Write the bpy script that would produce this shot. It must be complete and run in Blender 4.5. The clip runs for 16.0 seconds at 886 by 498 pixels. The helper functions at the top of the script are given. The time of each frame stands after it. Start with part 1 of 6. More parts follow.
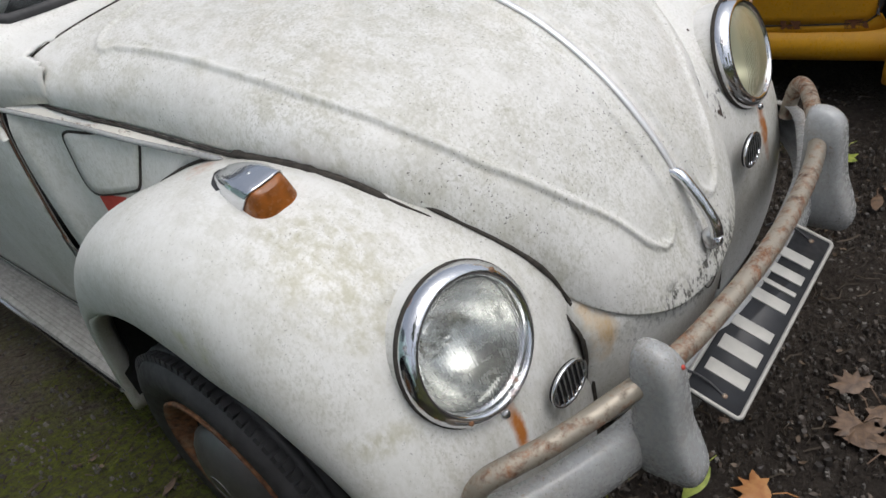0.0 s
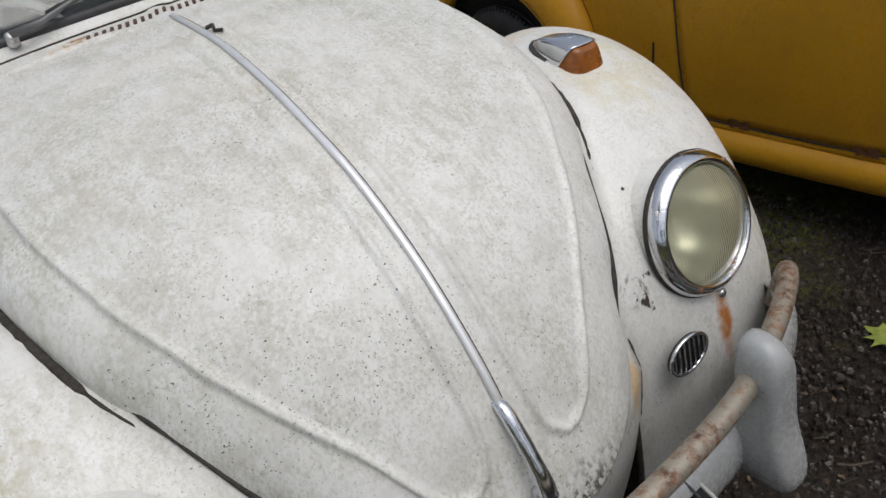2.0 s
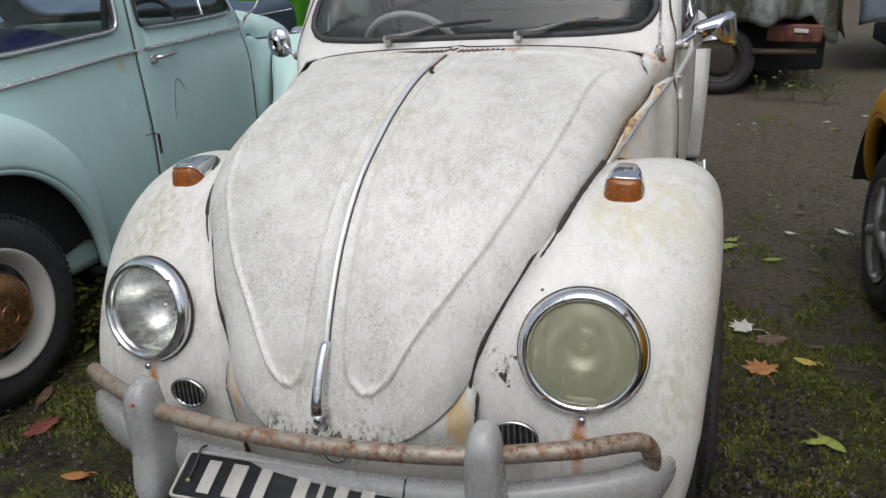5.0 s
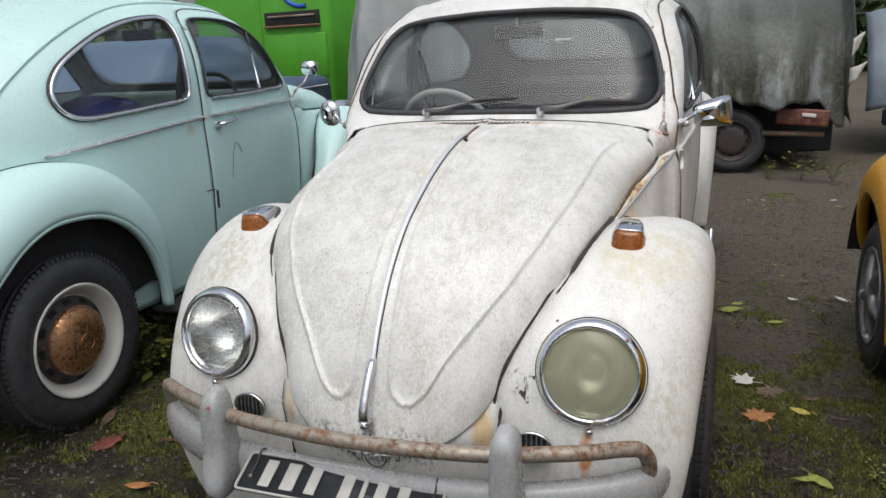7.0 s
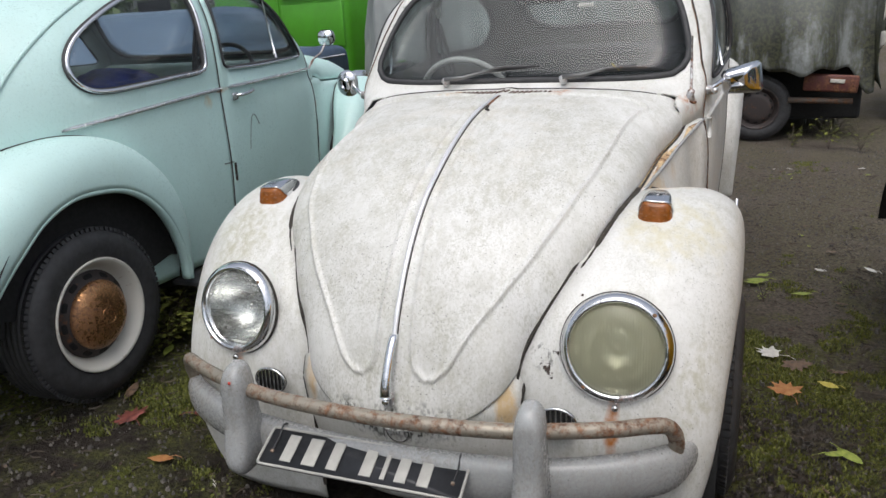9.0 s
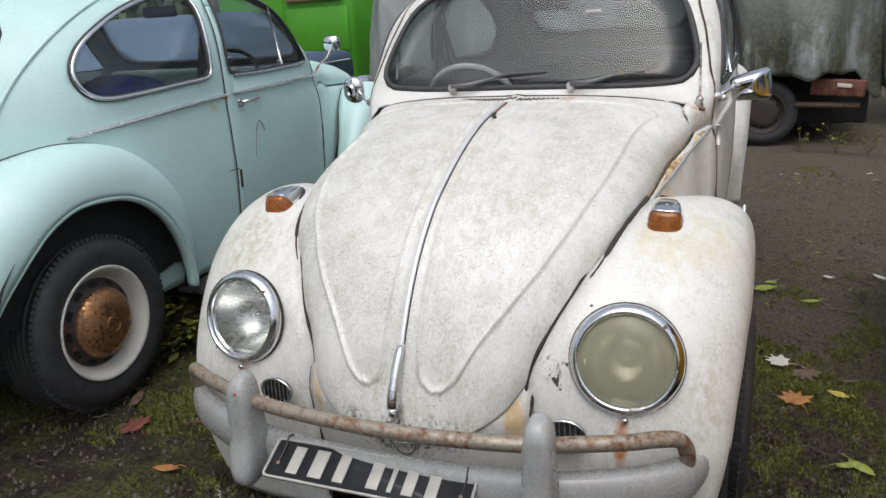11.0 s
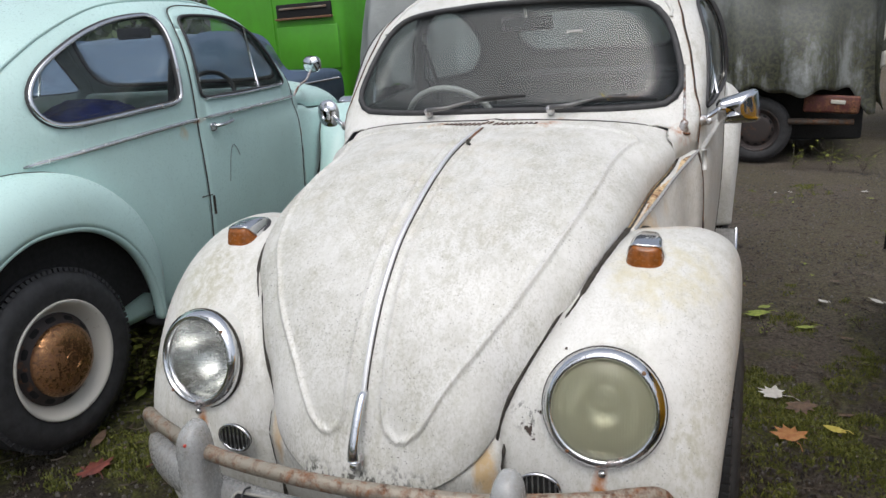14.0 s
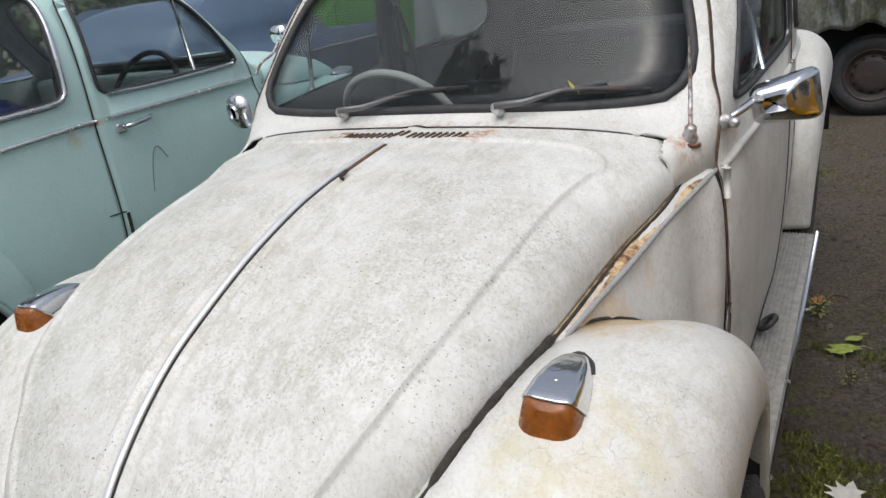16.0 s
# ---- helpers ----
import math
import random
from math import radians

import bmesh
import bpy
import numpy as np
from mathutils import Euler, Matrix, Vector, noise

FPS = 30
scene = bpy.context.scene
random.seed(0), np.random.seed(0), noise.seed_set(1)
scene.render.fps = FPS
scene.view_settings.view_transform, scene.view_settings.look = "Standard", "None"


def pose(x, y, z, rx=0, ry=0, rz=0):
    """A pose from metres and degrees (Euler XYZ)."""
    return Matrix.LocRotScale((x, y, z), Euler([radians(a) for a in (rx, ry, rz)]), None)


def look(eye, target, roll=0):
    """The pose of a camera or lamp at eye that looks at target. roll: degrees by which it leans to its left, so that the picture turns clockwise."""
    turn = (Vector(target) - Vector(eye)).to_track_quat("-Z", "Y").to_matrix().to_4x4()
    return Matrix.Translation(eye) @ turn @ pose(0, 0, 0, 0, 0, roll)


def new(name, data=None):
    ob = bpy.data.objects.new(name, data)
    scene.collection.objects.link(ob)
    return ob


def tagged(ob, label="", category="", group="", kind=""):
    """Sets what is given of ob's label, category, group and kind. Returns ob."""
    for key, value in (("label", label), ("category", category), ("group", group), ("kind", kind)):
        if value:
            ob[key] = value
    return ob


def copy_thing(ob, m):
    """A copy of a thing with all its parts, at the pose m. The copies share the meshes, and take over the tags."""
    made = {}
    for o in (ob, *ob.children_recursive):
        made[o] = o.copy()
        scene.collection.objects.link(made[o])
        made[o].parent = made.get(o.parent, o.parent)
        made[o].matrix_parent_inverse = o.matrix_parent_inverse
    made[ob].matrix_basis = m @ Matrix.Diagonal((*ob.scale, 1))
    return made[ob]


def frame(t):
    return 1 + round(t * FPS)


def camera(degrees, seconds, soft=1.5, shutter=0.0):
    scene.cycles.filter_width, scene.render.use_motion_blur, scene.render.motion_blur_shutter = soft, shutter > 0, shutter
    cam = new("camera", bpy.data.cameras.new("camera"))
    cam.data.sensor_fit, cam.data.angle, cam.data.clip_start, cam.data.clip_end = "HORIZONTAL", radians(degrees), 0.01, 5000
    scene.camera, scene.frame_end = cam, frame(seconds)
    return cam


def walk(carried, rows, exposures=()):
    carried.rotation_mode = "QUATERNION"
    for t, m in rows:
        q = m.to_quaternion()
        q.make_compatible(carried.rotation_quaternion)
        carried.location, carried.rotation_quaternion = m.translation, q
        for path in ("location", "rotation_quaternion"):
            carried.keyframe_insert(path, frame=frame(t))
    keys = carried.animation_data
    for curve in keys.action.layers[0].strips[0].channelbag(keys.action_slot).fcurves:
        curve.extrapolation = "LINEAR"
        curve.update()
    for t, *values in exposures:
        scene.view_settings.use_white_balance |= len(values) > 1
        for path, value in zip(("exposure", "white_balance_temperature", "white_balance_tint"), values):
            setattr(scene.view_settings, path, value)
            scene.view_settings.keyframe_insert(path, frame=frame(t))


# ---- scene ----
cam = camera(61.9, 16.0)
PATH = [
    (0, (-1.078, -1.199, 1.394), (0.004, 0.071, 0.292), -17.6),
    (0.5, (-0.937, -1.211, 1.409), (0.165, 0.072, 0.341), -18.3),
    (1, (-0.778, -1.166, 1.39), (0.348, 0.13, 0.363), -17.6),
    (1.5, (-0.571, -1.237, 1.366), (0.487, 0.127, 0.356), -16.0),
    (2, (-0.365, -1.292, 1.362), (0.431, 0.239, 0.35), -15.0),
    (2.5, (-0.165, -1.282, 1.354), (0.394, 0.352, 0.345), -12.2),
    (3, (0.022, -1.43, 1.319), (0.302, 0.315, 0.383), -9.9),
    (3.5, (0.197, -1.522, 1.357), (0.109, 0.283, 0.5), -7.8),
    (4, (0.414, -1.56, 1.335), (0.023, 0.245, 0.568), -4.8),
    (4.2, (0.518, -1.606, 1.341), (0.016, 0.171, 0.573), -4.3),
    (6.3, (0.782, -2.131, 1.451), (0.119, -0.33, 0.886), -3.0),
    (6.5, (0.785, -2.14, 1.449), (0.122, -0.332, 0.911), -2.9),
    (7, (0.783, -2.151, 1.413), (0.105, -0.35, 0.87), -2.7),
    (7.5, (0.781, -2.132, 1.411), (0.085, -0.349, 0.83), -2.7),
    (8, (0.771, -2.125, 1.407), (0.064, -0.354, 0.803), -3.0),
    (10.5, (0.752, -2.102, 1.416), (0.024, -0.345, 0.797), -3.6),
    (11, (0.746, -2.1, 1.419), (0.015, -0.34, 0.812), -3.5),
    (11.5, (0.755, -2.106, 1.42), (0.019, -0.34, 0.836), -3.3),
    (12, (0.754, -2.117, 1.426), (0.009, -0.348, 0.866), -3.2),
    (12.5, (0.751, -2.122, 1.428), (0.0, -0.349, 0.885), -3.0),
    (13, (0.755, -2.106, 1.425), (0.007, -0.331, 0.887), -3.0),
    (13.5, (0.785, -2.071, 1.433), (0.048, -0.295, 0.885), -3.2),
    (14, (0.773, -1.954, 1.432), (0.044, -0.181, 0.863), -3.8),
    (14.5, (0.727, -1.743, 1.44), (-0.001, 0.022, 0.843), -4.5),
    (15, (0.767, -1.555, 1.437), (-0.012, 0.176, 0.806), -5.5),
    (15.5, (0.892, -1.3, 1.439), (-0.004, 0.359, 0.773), -6.8),
    (16, (0.923, -1.015, 1.448), (-0.054, 0.589, 0.761), -7.4),
]
EXPOSURES = [(0.0, 0.22, 6300, 9), (1.5, 0.02, 6300, 9), (3.5, -0.13, 6300, 9), (4.2, -0.05, 6300, 9), (6.5, 0.32, 6300, 9), (12.5, 0.31, 6300, 9), (16.0, 0.22, 6300, 9)]
walk(cam, [(t, look(eye, target, roll)) for t, eye, target, roll in PATH], EXPOSURES)

# ---- light ----
import functools

world = bpy.data.worlds.new("sky")
scene.world = world
world.use_nodes = True
wn = world.node_tree
sky = wn.nodes.new("ShaderNodeTexSky")
sky.sky_type, sky.sun_disc = "NISHITA", False
sky.sun_elevation, sky.sun_rotation = radians(66), radians(170)
sky.air_density, sky.dust_density, sky.ozone_density = 0.9, 5.5, 1.0
cloud = wn.nodes.new("ShaderNodeHueSaturation")
cloud.inputs["Saturation"].default_value = 0.45
wn.links.new(sky.outputs[0], cloud.inputs["Color"])
wn.links.new(cloud.outputs[0], wn.nodes["Background"].inputs[0])
wn.nodes["Background"].inputs[1].default_value = 0.15
sun = new("sun", bpy.data.lights.new("sun", "SUN"))
sun.data.energy, sun.data.angle, sun.data.color = 0.3, radians(60), (1.0, 0.96, 1.0)
sun.matrix_world = look((0.6, -3.6, 8.5), (0, 0, 0))


# ---- materials ----
class Nodes:
    """A short way to write a procedural material."""

    def __init__(self, name, rough=0.5, metal=0.0):
        self.mat = bpy.data.materials.new(name)
        self.mat.use_nodes = True
        self.t = self.mat.node_tree
        self.b = self.t.nodes["Principled BSDF"]
        self.b.inputs["Roughness"].default_value = rough
        self.b.inputs["Metallic"].default_value = metal
        self.co = self.t.nodes.new("ShaderNodeTexCoord").outputs["Object"]

    def put(self, sock, v):
        if hasattr(v, "is_output"):
            self.t.links.new(v, sock)
        elif isinstance(v, (tuple, list)) and len(v) == 3 and sock.type == "RGBA":
            sock.default_value = (*v, 1)
        else:
            sock.default_value = v

    def node(self, kind, out=0, **ins):
        n = self.t.nodes.new(kind)
        for k, v in ins.items():
            if k in n.inputs:
                self.put(n.inputs[k], v)
            elif k.startswith("i") and k[1:].isdigit():
                self.put(n.inputs[int(k[1:])], v)
            else:
                setattr(n, k, v)
        return n.outputs[out]

    def noise(self, scale, detail=4, rough=0.55, co=None, stretch=None):
        co = co or self.co
        if stretch:
            co = self.node("ShaderNodeMapping", i0=co, i3=stretch)
        return self.node("ShaderNodeTexNoise", Vector=co, Scale=scale, Detail=detail, Roughness=rough)

    def ramp(self, f, lo, hi, a=0.0, b=1.0):
        n = self.t.nodes.new("ShaderNodeMapRange")
        self.put(n.inputs[0], f)
        for i, v in enumerate((lo, hi, a, b)):
            n.inputs[1 + i].default_value = v
        return n.outputs[0]

    def mix(self, f, a, b, kind="MIX"):
        n = self.t.nodes.new("ShaderNodeMix")
        n.data_type, n.blend_type = "RGBA", kind
        self.put(n.inputs[0], f), self.put(n.inputs[6], a), self.put(n.inputs[7], b)
        return n.outputs[2]

    def math(self, op, a, b=0.0):
        n = self.t.nodes.new("ShaderNodeMath")
        n.operation = op
        self.put(n.inputs[0], a), self.put(n.inputs[1], b)
        return n.outputs[0]

    def color(self, v):
        self.put(self.b.inputs["Base Color"], v)
        return self

    def rough(self, v):
        self.put(self.b.inputs["Roughness"], v)
        return self

    def bump(self, h, dist=0.002, strength=0.5):
        n = self.t.nodes.new("ShaderNodeBump")
        n.inputs["Distance"].default_value, n.inputs["Strength"].default_value = dist, strength
        self.put(n.inputs["Height"], h)
        self.t.links.new(n.outputs[0], self.b.inputs["Normal"])
        return self


def plain(name, color, rough=0.5, metal=0.0, vary=0.12, scale=30):
    n = Nodes(name, rough, metal)
    n.color(n.mix(n.ramp(n.noise(scale), 0.3, 0.7, 0, 1), tuple(c * (1 - vary) for c in color), tuple(min(1, c * (1 + vary)) for c in color)))
    n.rough(n.ramp(n.noise(scale * 2.3), 0.3, 0.7, max(0, rough - 0.08), min(1, rough + 0.1)))
    return n.mat


def old_paint(name, base, algae, amount, speck, rough=0.42, rust=0.0, stains=(), cracks=()):
    """Weathered car paint: faded blotches, algae film, dark specks, chips of rust."""
    n = Nodes(name, rough)
    big, mid, fine = n.noise(2.2, 5, 0.6), n.noise(11, 6, 0.62), n.noise(110, 5, 0.65)
    streak = n.noise(14, 4, 0.6, stretch=(1, 1, 0.22))
    c = n.mix(n.ramp(big, 0.35, 0.68), base, tuple(v * 0.9 for v in base))
    film = n.math("MULTIPLY", n.ramp(n.math("ADD", n.math("MULTIPLY", big, 0.55), n.math("MULTIPLY", streak, 0.6)), 0.5, 0.78), n.ramp(fine, 0.34, 0.68))
    c = n.mix(n.math("MULTIPLY", film, amount), c, algae)
    c = n.mix(n.math("MULTIPLY", n.ramp(mid, 0.52, 0.7), amount * 0.35), c, tuple(v * 0.8 for v in algae))
    grime = n.math("MULTIPLY", n.ramp(n.noise(190, 5, 0.7, stretch=(1, 1, 0.5)), 0.48, 0.61), n.ramp(n.noise(6.5, 5, 0.65), 0.36, 0.62, 0.15, 1.0))
    c = n.mix(n.math("MULTIPLY", grime, amount * 0.72), c, tuple(v * 0.85 for v in algae))
    spots = n.math("MULTIPLY", n.ramp(n.noise(210, 2, 0.5), 0.675, 0.70), n.ramp(n.noise(5, 3), 0.45, 0.65))
    c = n.mix(n.math("MULTIPLY", spots, speck), c, (0.07, 0.065, 0.05))
    mottle = n.math("MULTIPLY", n.ramp(n.noise(42, 7, 0.7, stretch=(1, 0.5, 0.5)), 0.47, 0.60), n.ramp(n.noise(3.3, 4, 0.6), 0.34, 0.64, 0.1, 1.0))
    c = n.mix(n.math("MULTIPLY", mottle, amount * 0.62), c, tuple(v * 1.05 for v in algae))
    dots = n.math("MULTIPLY", n.ramp(n.noise(230, 1, 0.4), 0.725, 0.735), n.ramp(n.noise(2.3, 3), 0.40, 0.6))
    c = n.mix(n.math("MULTIPLY", dots, speck), c, (0.05, 0.045, 0.035))
    if rust:
        r = n.math("MULTIPLY", n.ramp(n.noise(34, 6, 0.7), 0.66, 0.74), n.ramp(n.noise(3.1, 2), 0.5, 0.62))
        c = n.mix(n.math("MULTIPLY", r, rust), c, (0.22, 0.085, 0.03))
    ragged = n.math("MULTIPLY", n.math("SUBTRACT", n.noise(17, 5, 0.65), 0.5), 1.5) if stains else None
    for at, size, tone, strength, grain, lo, hi in stains:
        v = n.node("ShaderNodeMapping", i0=n.co, i1=tuple(-a / q for a, q in zip(at, size)), i3=tuple(1 / q for q in size))
        d = n.node("ShaderNodeVectorMath", "Value", i0=v, operation="LENGTH")
        m = n.math("MULTIPLY", n.ramp(n.math("ADD", d, ragged), 1.0, 0.45), n.ramp(n.noise(grain, 5, 0.65, stretch=(1, 1, 0.5)), lo, hi))
        c = n.mix(n.math("MULTIPLY", m, strength), c, tone)
    for at, size in cracks:
        v = n.node("ShaderNodeMapping", i0=n.co, i1=tuple(-a / q for a, q in zip(at, size)), i3=tuple(1 / q for q in size))
        d = n.node("ShaderNodeVectorMath", "Value", i0=v, operation="LENGTH")
        bent = n.node("ShaderNodeMix", 1, data_type="VECTOR", i0=0.12, i4=n.co, i5=n.node("ShaderNodeTexNoise", 1, Vector=n.co, Scale=9.0, Detail=5.0))
        web = n.node("ShaderNodeTexVoronoi", 0, feature="DISTANCE_TO_EDGE", Vector=bent, Scale=30.0)
        m = n.math("MULTIPLY", n.ramp(web, 0.020, 0.004), n.math("MULTIPLY", n.ramp(n.math("ADD", d, ragged), 1.0, 0.6), n.ramp(n.noise(11, 4), 0.47, 0.56)))
        c = n.mix(n.math("MULTIPLY", m, 0.42), c, (0.24, 0.22, 0.15))
    n.color(c)
    n.rough(n.math("ADD", n.ramp(fine, 0.3, 0.7, rough - 0.1, rough + 0.12), n.math("MULTIPLY", film, 0.3)))
    n.bump(n.math("ADD", n.math("MULTIPLY", fine, 0.35), n.math("MULTIPLY", mid, 0.4)), 0.0012, 0.25)
    return n.mat


def rusty(name, metal_color, metal, rust_amount, rough=0.35, scale=26):
    """Bare or plated metal that rust has pitted."""
    n = Nodes(name, rough, metal)
    f = n.ramp(n.math("ADD", n.math("MULTIPLY", n.noise(scale, 8, 0.72), 0.65), n.math("MULTIPLY", n.noise(4, 3), 0.35)), 0.60 - 0.22 * rust_amount, 0.68 - 0.16 * rust_amount)
    deep = n.mix(n.ramp(n.noise(60, 5), 0.35, 0.65), (0.075, 0.035, 0.02), (0.27, 0.125, 0.06))
    n.color(n.mix(f, metal_color, deep))
    n.put(n.b.inputs["Metallic"], n.math("MULTIPLY", n.math("SUBTRACT", 1.0, f), metal))
    n.rough(n.math("ADD", n.math("MULTIPLY", f, 0.45), rough))
    n.bump(n.math("ADD", f, n.noise(120, 4)), 0.0012, 0.45)
    return n.mat


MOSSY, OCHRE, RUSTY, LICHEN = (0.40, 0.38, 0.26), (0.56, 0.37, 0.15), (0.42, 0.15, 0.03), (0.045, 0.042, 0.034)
WING_STAINS = [
    ((-0.60, -0.33, 0.79), (0.11, 0.17, 0.20), MOSSY, 0.75, 48, 0.40, 0.62),
    ((-0.70, -0.42, 0.60), (0.07, 0.11, 0.03), MOSSY, 0.7, 60, 0.38, 0.60),
    ((-0.77, -0.16, 0.73), (0.05, 0.06, 0.05), (0.42, 0.44, 0.16), 0.6, 40, 0.40, 0.65),
    ((0.63, -0.22, 0.86), (0.16, 0.17, 0.12), (0.56, 0.50, 0.28), 0.7, 26, 0.35, 0.70),
    ((0.71, -0.48, 0.58), (0.06, 0.14, 0.19), MOSSY, 0.6, 60, 0.44, 0.66),
    ((0.56, 0.11, 0.84), (0.14, 0.14, 0.09), OCHRE, 0.9, 14, 0.30, 0.58),
]
SIDE_STAINS = [
    ((0.60, 0.32, 0.86), (0.06, 0.05, 0.07), OCHRE, 0.4, 14, 0.40, 0.65),
    ((0.275, -0.57, 0.51), (0.032, 0.09, 0.10), OCHRE, 0.8, 20, 0.34, 0.60),
    ((-0.275, -0.57, 0.51), (0.032, 0.09, 0.10), OCHRE, 0.8, 20, 0.34, 0.60),
    ((0.526, -0.60, 0.475), (0.022, 0.14, 0.10), RUSTY, 1.0, 16, 0.15, 0.45),
    ((-0.520, -0.60, 0.490), (0.019, 0.14, 0.08), RUSTY, 1.0, 16, 0.15, 0.45),
]
TOP_STAINS = [
    ((0.20, 0.445, 1.08), (0.05, 0.05, 0.05), RUSTY, 0.8, 60, 0.42, 0.60),
    ((-0.20, 0.445, 1.08), (0.06, 0.04, 0.05), OCHRE, 0.8, 60, 0.42, 0.60),
    ((0.0, 0.575, 1.09), (0.62, 0.025, 0.03), RUSTY, 0.7, 50, 0.46, 0.60),
    ((0.60, 0.56, 1.02), (0.05, 0.05, 0.05), RUSTY, 0.8, 40, 0.42, 0.60),
    ((-0.56, 0.02, 0.87), (0.05, 0.05, 0.03), RUSTY, 0.7, 40, 0.40, 0.62),
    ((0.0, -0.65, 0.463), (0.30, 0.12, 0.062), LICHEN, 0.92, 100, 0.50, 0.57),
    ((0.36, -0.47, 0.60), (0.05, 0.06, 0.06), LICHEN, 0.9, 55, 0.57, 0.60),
    ((0.0, 0.0, 1.06), (0.5, 0.55, 0.2), (0.60, 0.53, 0.40), 0.32, 9, 0.45, 0.75),
]
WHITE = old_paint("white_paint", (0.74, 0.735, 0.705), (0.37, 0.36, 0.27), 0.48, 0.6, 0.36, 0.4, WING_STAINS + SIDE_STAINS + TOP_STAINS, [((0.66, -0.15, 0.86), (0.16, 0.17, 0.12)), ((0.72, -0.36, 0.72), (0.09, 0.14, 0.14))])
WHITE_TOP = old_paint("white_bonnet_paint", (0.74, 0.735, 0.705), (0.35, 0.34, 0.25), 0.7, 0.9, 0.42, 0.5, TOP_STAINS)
AQUA = old_paint("aqua_paint", (0.55, 0.755, 0.725), (0.48, 0.66, 0.60), 0.3, 0.25, 0.3, 0.35, [((-0.70, 1.60, 0.95), (0.06, 0.035, 0.04), OCHRE, 0.5, 20, 0.35, 0.65), ((-0.70, 1.50, 0.985), (0.06, 0.06, 0.016), RUSTY, 0.9, 40, 0.35, 0.6), ((-0.66, 0.60, 0.70), (0.06, 0.016, 0.30), RUSTY, 0.8, 40, 0.40, 0.6), ((-0.75, 1.87, 0.45), (0.1, 0.05, 0.06), RUSTY, 0.7, 40, 0.42, 0.6)])
AMBER_PAINT = old_paint("yellow_paint", (0.72, 0.36, 0.018), (0.42, 0.22, 0.03), 0.35, 0.3, 0.3, 0.35)
CHROME = rusty("chrome", (0.72, 0.73, 0.75), 1.0, 0.05, 0.1)
PITTED = rusty("pitted_chrome", (0.62, 0.62, 0.62), 0.9, 0.55, 0.3, 40)
GALV = rusty("galvanised_tube", (0.32, 0.285, 0.23), 0.5, 0.6, 0.45, 45)
GREYPAINT = old_paint("silver_painted_steel", (0.37, 0.38, 0.38), (0.19, 0.15, 0.10), 0.42, 0.6, 0.2, 1.0)
RUST = rusty("rusted_steel", (0.25, 0.16, 0.10), 0.4, 0.9, 0.5)
RUBBER = plain("black_rubber", (0.038, 0.038, 0.040), 0.6, 0, 0.3)
SEAM = plain("seam_dirt", (0.035, 0.03, 0.024), 0.85, 0, 0.5, 90)
DARK = plain("underbody_black", (0.012, 0.012, 0.012), 0.9)
AMBER = plain("amber_lens", (0.25, 0.080, 0.014), 0.22, 0, 0.3, 60)
SEAT = plain("black_seat_vinyl", (0.020, 0.020, 0.021), 0.55)
TRIM = plain("interior_vinyl", (0.05, 0.05, 0.052), 0.6)
ALLOY = plain("dull_alloy", (0.30, 0.30, 0.30), 0.45, 0.7)
PLATE = plain("plate_black", (0.018, 0.019, 0.022), 0.45, 0, 0.3)
SILVER = plain("plate_silver", (0.40, 0.39, 0.355), 0.5, 0.1)


def thin_glass(name, tint, film, tone, patchy=0.5):
    """A clear pane: see-through, glossier at a slant, with a thin uneven film of dried dirt."""
    n = Nodes(name)
    t = n.t
    clear, shine, dirt = (t.nodes.new(k) for k in ("ShaderNodeBsdfTransparent", "ShaderNodeBsdfGlossy", "ShaderNodeBsdfDiffuse"))
    clear.inputs["Color"].default_value = (*tint, 1)
    shine.inputs["Roughness"].default_value = 0.0
    dirt.inputs["Color"].default_value = (*tone, 1)
    edge = n.node("ShaderNodeLayerWeight", 1, Blend=0.5)
    gloss = n.math("ADD", n.math("MULTIPLY", n.math("POWER", edge, 5.0), 0.8), 0.034)
    first, second = t.nodes.new("ShaderNodeMixShader"), t.nodes.new("ShaderNodeMixShader")
    n.put(first.inputs[0], gloss)
    t.links.new(clear.outputs[0], first.inputs[1])
    t.links.new(shine.outputs[0], first.inputs[2])
    n.put(second.inputs[0], n.math("MULTIPLY", n.ramp(n.noise(5, 6, 0.65), 0.3, 0.7, 1 - patchy, 1 + patchy), film))
    t.links.new(first.outputs[0], second.inputs[1])
    t.links.new(dirt.outputs[0], second.inputs[2])
    t.links.new(second.outputs[0], t.nodes["Material Output"].inputs["Surface"])
    t.nodes.remove(n.b)
    return n.mat


GLASS = thin_glass("window_glass", (0.93, 0.955, 0.95), 0.012, (0.4, 0.42, 0.42))
HAZED = thin_glass("dirty_window_glass", (0.80, 0.83, 0.83), 0.022, (0.40, 0.42, 0.42), 0.25)


def dusty(mat, amount, tone):
    """A thin film of dried dirt over clear glass."""
    t = mat.node_tree
    film, mixer = t.nodes.new("ShaderNodeBsdfDiffuse"), t.nodes.new("ShaderNodeMixShader")
    film.inputs["Color"].default_value = (*tone, 1)
    mixer.inputs[0].default_value = amount
    t.links.new(t.nodes["Principled BSDF"].outputs[0], mixer.inputs[1])
    t.links.new(film.outputs[0], mixer.inputs[2])
    t.links.new(mixer.outputs[0], t.nodes["Material Output"].inputs["Surface"])


